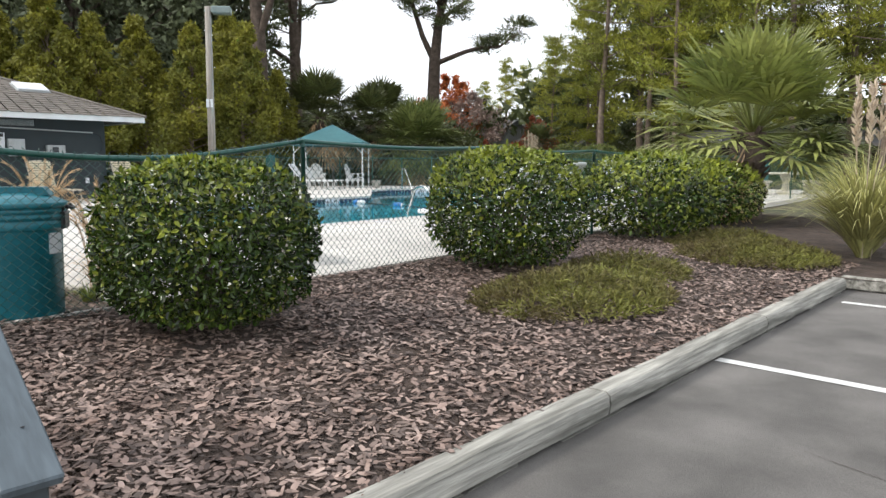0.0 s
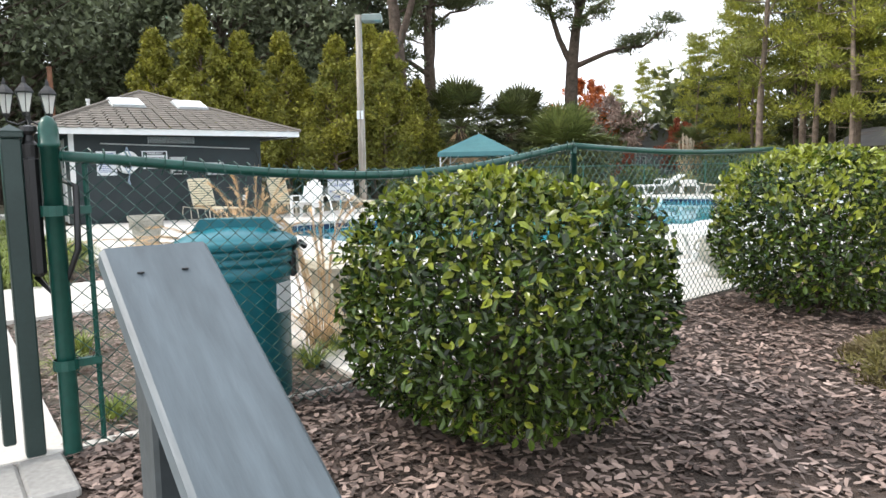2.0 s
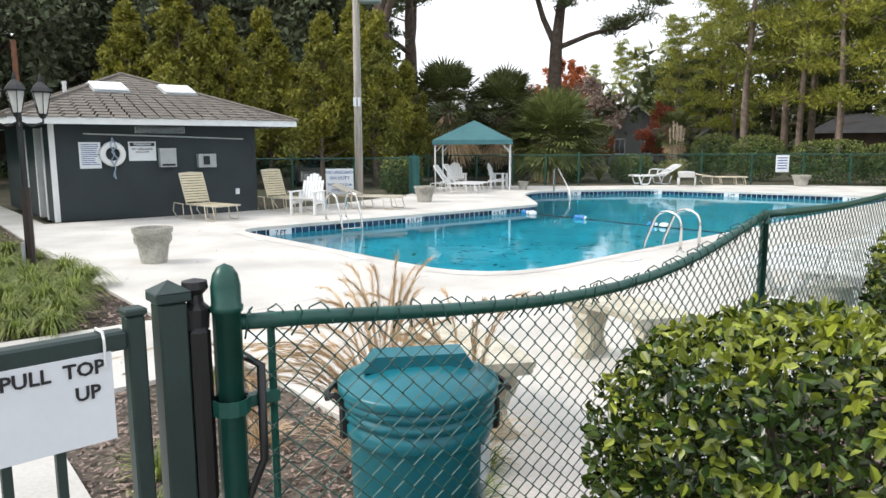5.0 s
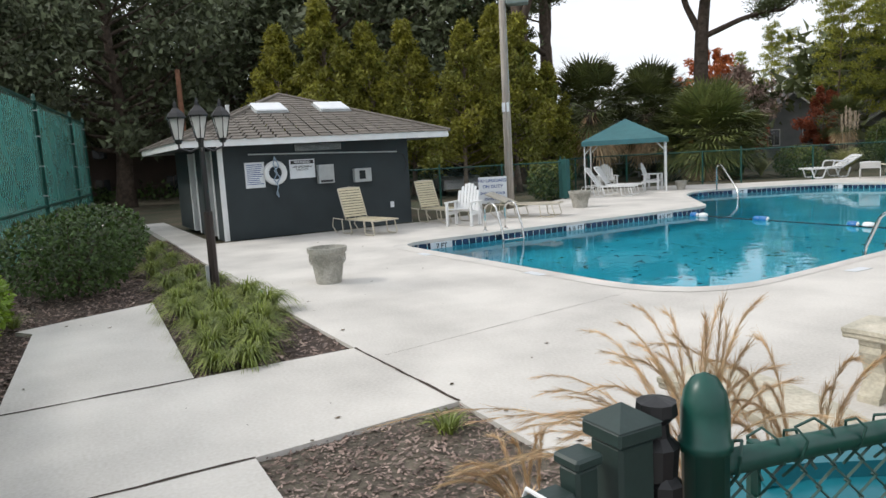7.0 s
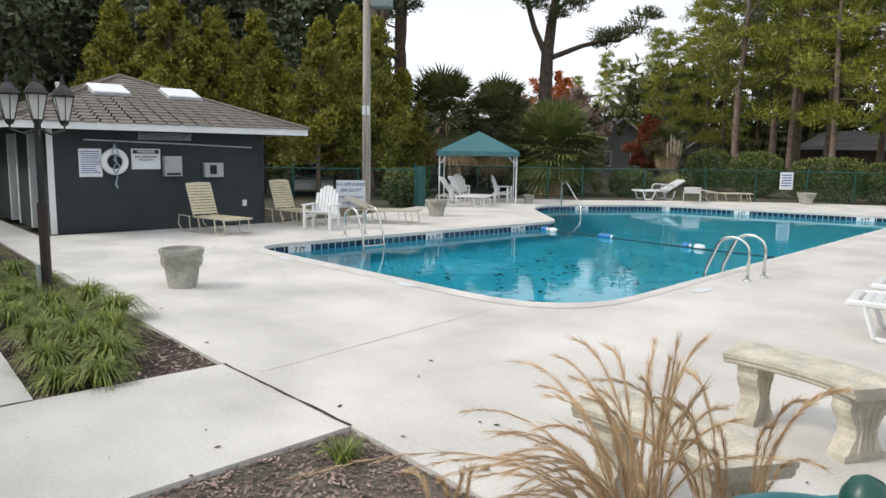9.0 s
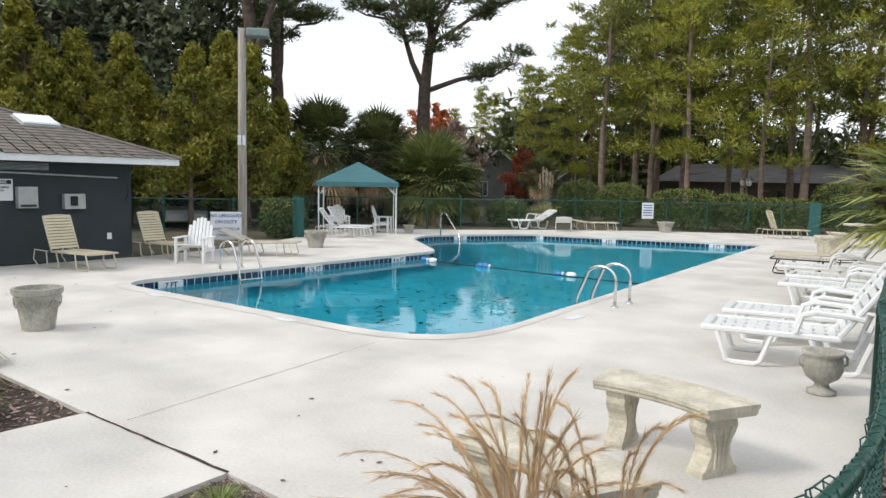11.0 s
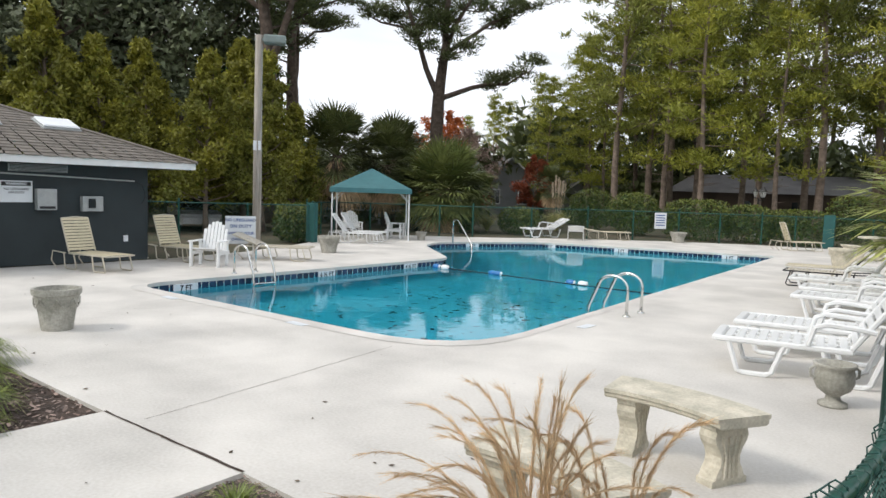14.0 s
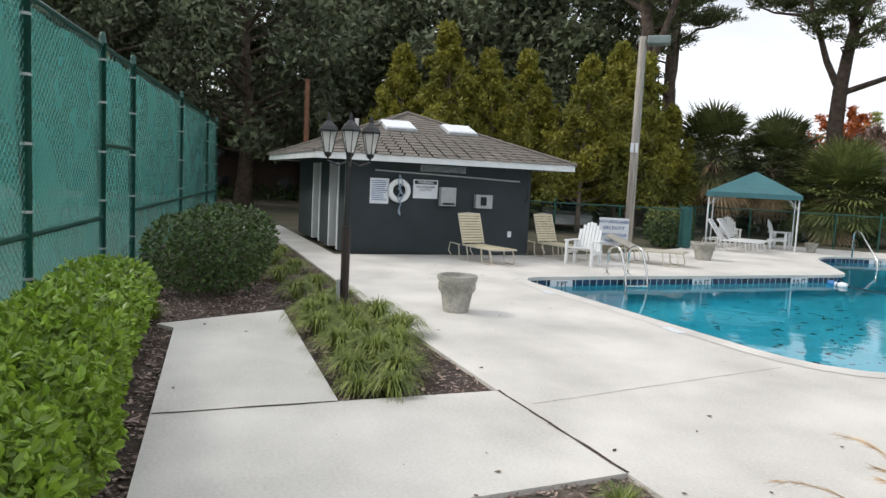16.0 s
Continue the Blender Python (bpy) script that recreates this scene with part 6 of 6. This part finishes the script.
bench(pose(-9.9, 24.9, 0, 0, 0, 130))
bench(pose(-8.7, 26.5, 0, 0, 0, -50))

sign = empty("lifeguard_sign", pose(-20.42, 9.66, 0), "white standing sign with blue lettering", "sign")
s = Shape()
s.box(-0.36, -0.01, 0.32, 0.36, 0.01, 1.0, bev=0.003)
s.make("panel", M_SIGN, sign, at=pose(0, 0, 0, 0, 0, 57))
for k, (t, z, sz) in enumerate([("NO LIFEGUARD", 0.90, 0.102), ("ON DUTY", 0.75, 0.115), ("SWIM AT YOUR", 0.58, 0.09), ("OWN RISK", 0.43, 0.09)]):
    lettering("lettering", t, sz, M_BLUE, pose(0, 0, 0, 0, 0, 57) @ facing((0, -0.013, z), (0, -1, 0)), sign)
s = Shape()
for x in (-0.30, 0.30):
    s = Shape()
    s.tube([(x, 0.02, 0), (x, 0.02, 0.9)], 0.015, 6)
    s.make("leg", M_PLAST, sign, at=pose(0, 0, 0, 0, 0, 57))
fs = empty("fence_sign", facing((-17.45, 27.72, 0.82), (0.64, -0.76, 0)), "white notice with blue print on the far fence", "sign")
s = Shape()
s.box(-0.24, -0.33, 0, 0.24, 0.33, 0.01)
s.make("panel", M_SIGN, fs)
s = Shape()
for k in range(5):
    s.box(-0.18, 0.2 - k * 0.1, 0.01, 0.18, 0.24 - k * 0.1, 0.012)
s.make("text_lines", M_BLUE, fs)

# canopy tent
can = empty("canopy", pose(-24.1, 17.65, 0, 0, 0, 45), "teal canvas canopy with peaked roof on white posts", "canopy")
C, PZ, TZ = 1.32, 1.78, 2.5
s = Shape()
for x in (-C, C):
    for y in (-C, C):
        s = Shape()
        s.tube([(x, y, 0), (x, y, PZ)], 0.025, 8)
        s.tube([(x, y, PZ - 0.45), (x * 0.68, y, PZ)], 0.014, 6)
        s.make("post", M_PLAST, can)
s = Shape()
K = C + 0.08
cor = [(-K, -K), (K, -K), (K, K), (-K, K)]
for k in range(4):
    a, b = cor[k], cor[(k + 1) % 4]
    for j in range(8):
        for i in range(5):
            def cp(u, v):
                x, y = a[0] + (b[0] - a[0]) * u, a[1] + (b[1] - a[1]) * u
                return (x * (1 - v), y * (1 - v), PZ + (TZ - PZ) * v - 0.10 * math.sin(math.pi * v) * (0.5 + 0.5 * math.cos(2 * math.pi * (u - 0.5))) * 0.5)
            s.face([cp(j / 8, i / 5), cp((j + 1) / 8, i / 5), cp((j + 1) / 8, (i + 1) / 5), cp(j / 8, (i + 1) / 5)])
    for j in range(12):
        u0, u1 = j / 12, (j + 1) / 12
        p, q = [(a[0] + (b[0] - a[0]) * u, a[1] + (b[1] - a[1]) * u) for u in (u0, u1)]
        s.face([(p[0] * 1.01, p[1] * 1.01, PZ - 0.16), (q[0] * 1.01, q[1] * 1.01, PZ - 0.16), (*q, PZ), (*p, PZ)])
s.make("canvas", M_CANV, can)

# lamps and poles
lp = empty("lamp_post", pose(-14.65, 1.55, -0.04), "dark post lamp with three lantern heads", "lamp post")
s = Shape()
s.tube([(0, 0, 0), (0, 0, 1.12)], 0.058, 8)
s.make("lower_post", M_BROWN, lp)
s = Shape()
s.tube([(0, 0, 1.1), (0, 0, 2.05)], [0.04, 0.035], 10)
s.make("upper_post", M_BLACK, lp)
for k, a in enumerate((1.37, 4.51, 6.08)):
    hx, hy = math.cos(a) * 0.27, math.sin(a) * 0.27
    s = Shape()
    s.tube([(0, 0, 1.96), (hx * 0.5, hy * 0.5, 1.9), (hx, hy, 1.95), (hx, hy, 2.02)], 0.014, 6)
    s.lathe([(0.03, 2.0), (0.05, 2.03), (0.055, 2.06)], 6, c=(hx, hy, 0))
    s.lathe([(0.125, 2.32), (0.13, 2.34), (0.10, 2.39), (0.05, 2.44), (0.03, 2.46), (0.025, 2.5), (0.01, 2.55), (0.0, 2.56)], 6, c=(hx, hy, 0))
    for j in range(6):
        b = j * math.pi / 3
        s.tube([(hx + 0.055 * math.cos(b), hy + 0.055 * math.sin(b), 2.06), (hx + 0.115 * math.cos(b), hy + 0.115 * math.sin(b), 2.33)], 0.007, 4)
    s.make("lantern", M_BLACK, lp)
    s = Shape()
    s.lathe([(0.05, 2.06), (0.11, 2.33)], 6, c=(hx, hy, 0))
    tagged(s.make("glass", M_LGLASS, lp), "frosted lantern glass")
s = Shape()
s.box(-0.04, -0.1, 0.1, 0.03, -0.06, 0.42, bev=0.01)
s.make("outlet_box", M_GREY, lp)

up = empty("light_pole", pose(-22.24, 11.41, -0.13), "weathered wooden light pole with a shoebox lamp", "light pole")
s = Shape()
s.tube([(0, 0, 0), (0.02, 0, 3.0), (0.0, 0.02, 6.0)], [0.125, 0.115, 0.10], 12)
s.make("pole", M_POLE, up, smooth=True)
s = Shape()
s.box(-0.1, -0.04, 5.84, 0.3, 0.04, 5.92, bev=0.01)
s.box(0.14, -0.2, 5.78, 0.74, 0.2, 6.0, bev=0.03)
s.make("lamp_head", M_LAMPH, up, at=pose(0, 0, 0, 0, 0, 52))
s = Shape()
s.box(0.1, -0.1, 2.86, 0.125, 0.10, 3.12)
s.make("notice", M_SIGN, up, at=pose(0, 0, 0, 0, 0, -40))
s = Shape()
s.tube([(0.1, 0.06, 1.0), (0.1, 0.06, 5.75)], 0.012, 5)
s.make("conduit", M_GREY, up)
s = Shape()
s.tube([(0, 0, 0), (0.03, 0, 2.9), (0.0, 0, 5.9)], [0.14, 0.12, 0.10], 10)
tagged(s.make("utility_pole", M_REDW, at=pose(-37.1, 5.0, -0.13)), "reddish wooden utility pole behind the pool house", "utility pole")
l2 = copy_thing(lp, pose(-15.6, 34.3, -0.13))
tagged(l2, "dark post lamp with three lanterns beyond the fence", "lamp post")

# bin
tr = empty("trash_can", pose(-6.09, 1.43, -0.02), "teal plastic trash can with domed lid and black handles", "trash can")
s = Shape()
s.lathe([(0.0, 0.0), (0.226, 0.0), (0.234, 0.015), (0.248, 0.595), (0.250, 0.60), (0.265, 0.605), (0.268, 0.61), (0.270, 0.655), (0.262, 0.66), (0.262, 0.672), (0.274, 0.677), (0.275, 0.697), (0.266, 0.702), (0.266, 0.714), (0.277, 0.719), (0.278, 0.739), (0.268, 0.745), (0.268, 0.76)], 40)
s.make("body", M_TRASH, tr, smooth=True)
s = Shape()
s.lathe([(0.284, 0.752), (0.288, 0.757), (0.288, 0.780), (0.282, 0.787), (0.268, 0.790), (0.262, 0.797), (0.20, 0.822), (0.12, 0.842), (0.0, 0.848)], 40)
s.make("lid", M_TRASH, tr, smooth=True)
s = Shape()
pr = [(-0.20, 0.83), (-0.16, 0.885), (0.16, 0.885), (0.20, 0.83)]
s.prism(pr, -0.06, 0.06, m=Matrix.Rotation(math.radians(60), 4, 'Z') @ Matrix.Rotation(math.radians(90), 4, 'X'))
s.make("lid_handle", M_TRASH, tr)
for a in (60, 240):
    s = Shape()
    s.tube([(0.26, -0.06, 0.72), (0.30, -0.06, 0.76), (0.325, -0.03, 0.74), (0.325, 0.03, 0.74), (0.30, 0.06, 0.76), (0.26, 0.06, 0.72)], 0.012, 6)
    s.box(0.25, -0.07, 0.60, 0.285, 0.07, 0.72, bev=0.01)
    s.make("handle", M_BLACK, tr, at=pose(0, 0, 0, 0, 0, a))
s = Shape()
s.box(0.238, -0.05, 0.44, 0.252, 0.06, 0.58)
s.make("label", M_SIGN, tr, at=pose(0, 0, 0, 0, 0, 35))

# ---- beyond the fence ----
def building(name, m, w, d, h, ridge, wall, label, rows, cols, gable=True):
    e = empty(name, m, label, "house", kind="structure")
    s = Shape()
    s.box(-w / 2, 0, 0, w / 2, d, h)
    if gable:
        s.face([(-w / 2, 0, h), (w / 2, 0, h), (0, 0, ridge)])
        s.face([(w / 2, d, h), (-w / 2, d, h), (0, d, ridge)])
    s.make("wall", wall, e)
    s = Shape()
    o = 0.35
    if gable:
        for sg_ in (-1, 1):
            s.face([(sg_ * (w / 2 + o), -o, h - 0.2), (0, -o, ridge + 0.05), (0, d + o, ridge + 0.05), (sg_ * (w / 2 + o), d + o, h - 0.2)])
            s.face([(sg_ * (w / 2 + o), -o, h - 0.36), (0, -o, ridge - 0.12), (0, -o, ridge + 0.05), (sg_ * (w / 2 + o), -o, h - 0.2)], 1)
    else:
        s.face([(-w / 2 - o, -o, h), (w / 2 + o, -o, h), (w / 2 - 1.5, d / 2, ridge), (-w / 2 + 1.5, d / 2, ridge)])
        s.face([(w / 2 + o, d + o, h), (-w / 2 - o, d + o, h), (-w / 2 + 1.5, d / 2, ridge), (w / 2 - 1.5, d / 2, ridge)])
        s.face([(w / 2 + o, -o, h), (w / 2 + o, d + o, h), (w / 2 - 1.5, d / 2, ridge)])
        s.face([(-w / 2 - o, d + o, h), (-w / 2 - o, -o, h), (-w / 2 + 1.5, d / 2, ridge)])
    s.make("roof", [M_ROOFF, M_WHITE], e)
    for r in range(rows):
        for c in range(cols):
            x = (c + 0.5) / cols * w - w / 2
            z = 0.9 + r * 2.5
            s = Shape()
            s.box(x - 0.5, -0.06, z, x + 0.5, 0.02, z + 1.3)
            s.make("frame", M_WHITE if wall is M_GREYS else M_BLDG, e)
            s = Shape()
            s.box(x - 0.42, -0.08, z + 0.08, x - 0.02, -0.062, z + 1.22)
            s.box(x + 0.02, -0.08, z + 0.08, x + 0.42, -0.062, z + 1.22)
            s.make("pane", M_GLASSD, e)
    return e
building("grey_house", pose(-41.3, 51.0, -0.13, 0, 0, 62), 5.5, 9, 3.0, 5.0, M_GREYS, "grey gabled house with white trim", 1, 2)
building("grey_house", pose(-36.2, 57.0, -0.13, 0, 0, 60), 6, 9, 2.4, 4.2, M_GREYS, "small grey gabled house among trees", 1, 2)
building("brown_apartments", pose(-56.5, 5.0, -0.9, 0, 0, 88), 26, 9, 6.0, 8.0, M_BLDG, "brown two-storey apartment block in shade", 2, 6, False)
building("brown_house", pose(-17.5, 57, -0.4, 0, 0, 17), 22, 9, 2.7, 4.2, M_BLDG, "low brown house behind the pines", 1, 6, False)
dk = empty("wood_deck", pose(-33.5, 26.0, -0.13, 0, 0, 45), "grey wooden deck railing beyond the canopy", "deck")
s = Shape()
s.box(-3, -0.05, 1.5, 3, 0.05, 1.58)
s.box(-3, -0.05, 0.7, 3, 0.05, 0.78)
for k in range(31):
    s.box(-3 + k * 0.2 - 0.03, -0.03, 0.78, -3 + k * 0.2 + 0.03, 0.03, 1.5)
for x in (-3, -1, 1, 3):
    s.box(x - 0.06, -0.06, 0, x + 0.06, 0.06, 1.65)
s.make("railing", M_GREY, dk)

car = empty("car", pose(-32.6, 15.6, -0.13, 0, 0, 158), "silver parked car behind the fence", "car")
def car_profile(s, sec, mi=0):
    for (x0, w0, z0, t0), (x1, w1, z1, t1) in zip(sec, sec[1:]):
        for sg_ in (-1, 1):
            s.face([(x0, sg_ * w0, z0), (x1, sg_ * w1, z1), (x1, sg_ * w1 * 0.97, t1), (x0, sg_ * w0 * 0.97, t0)], mi)
        s.face([(x0, -w0 * 0.97, t0), (x1, -w1 * 0.97, t1), (x1, w1 * 0.97, t1), (x0, w0 * 0.97, t0)], mi)
    for x, w, z, t in (sec[0], sec[-1]):
        s.face([(x, -w, z), (x, w, z), (x, w * 0.97, t), (x, -w * 0.97, t)], mi)
s = Shape()
car_profile(s, [(-2.1, 0.7, 0.3, 0.55), (-2.0, 0.8, 0.25, 0.68), (-1.0, 0.85, 0.25, 0.80), (0.3, 0.87, 0.25, 0.86), (1.8, 0.85, 0.25, 0.85), (2.1, 0.78, 0.3, 0.7)])
s.make("body", M_CAR, car)
s = Shape()
car_profile(s, [(-1.0, 0.78, 0.8, 0.82), (-0.3, 0.7, 0.82, 1.28), (0.9, 0.7, 0.84, 1.32), (1.8, 0.76, 0.84, 0.87)])
s.make("cabin", M_GLASSD, car)
s = Shape()
s.box(-0.35, -0.62, 1.28, 0.95, 0.62, 1.35, bev=0.03)
s.make("roof", M_CAR, car)
for x in (-1.35, 1.3):
    for y in (-0.8, 0.8):
        s = Shape()
        s.lathe([(0.0, -0.1), (0.31, -0.1), (0.32, 0), (0.31, 0.1), (0.0, 0.1)], 18)
        s.make("wheel", M_BLACK, car, at=pose(x, y, 0.32, 90, 0, 0))
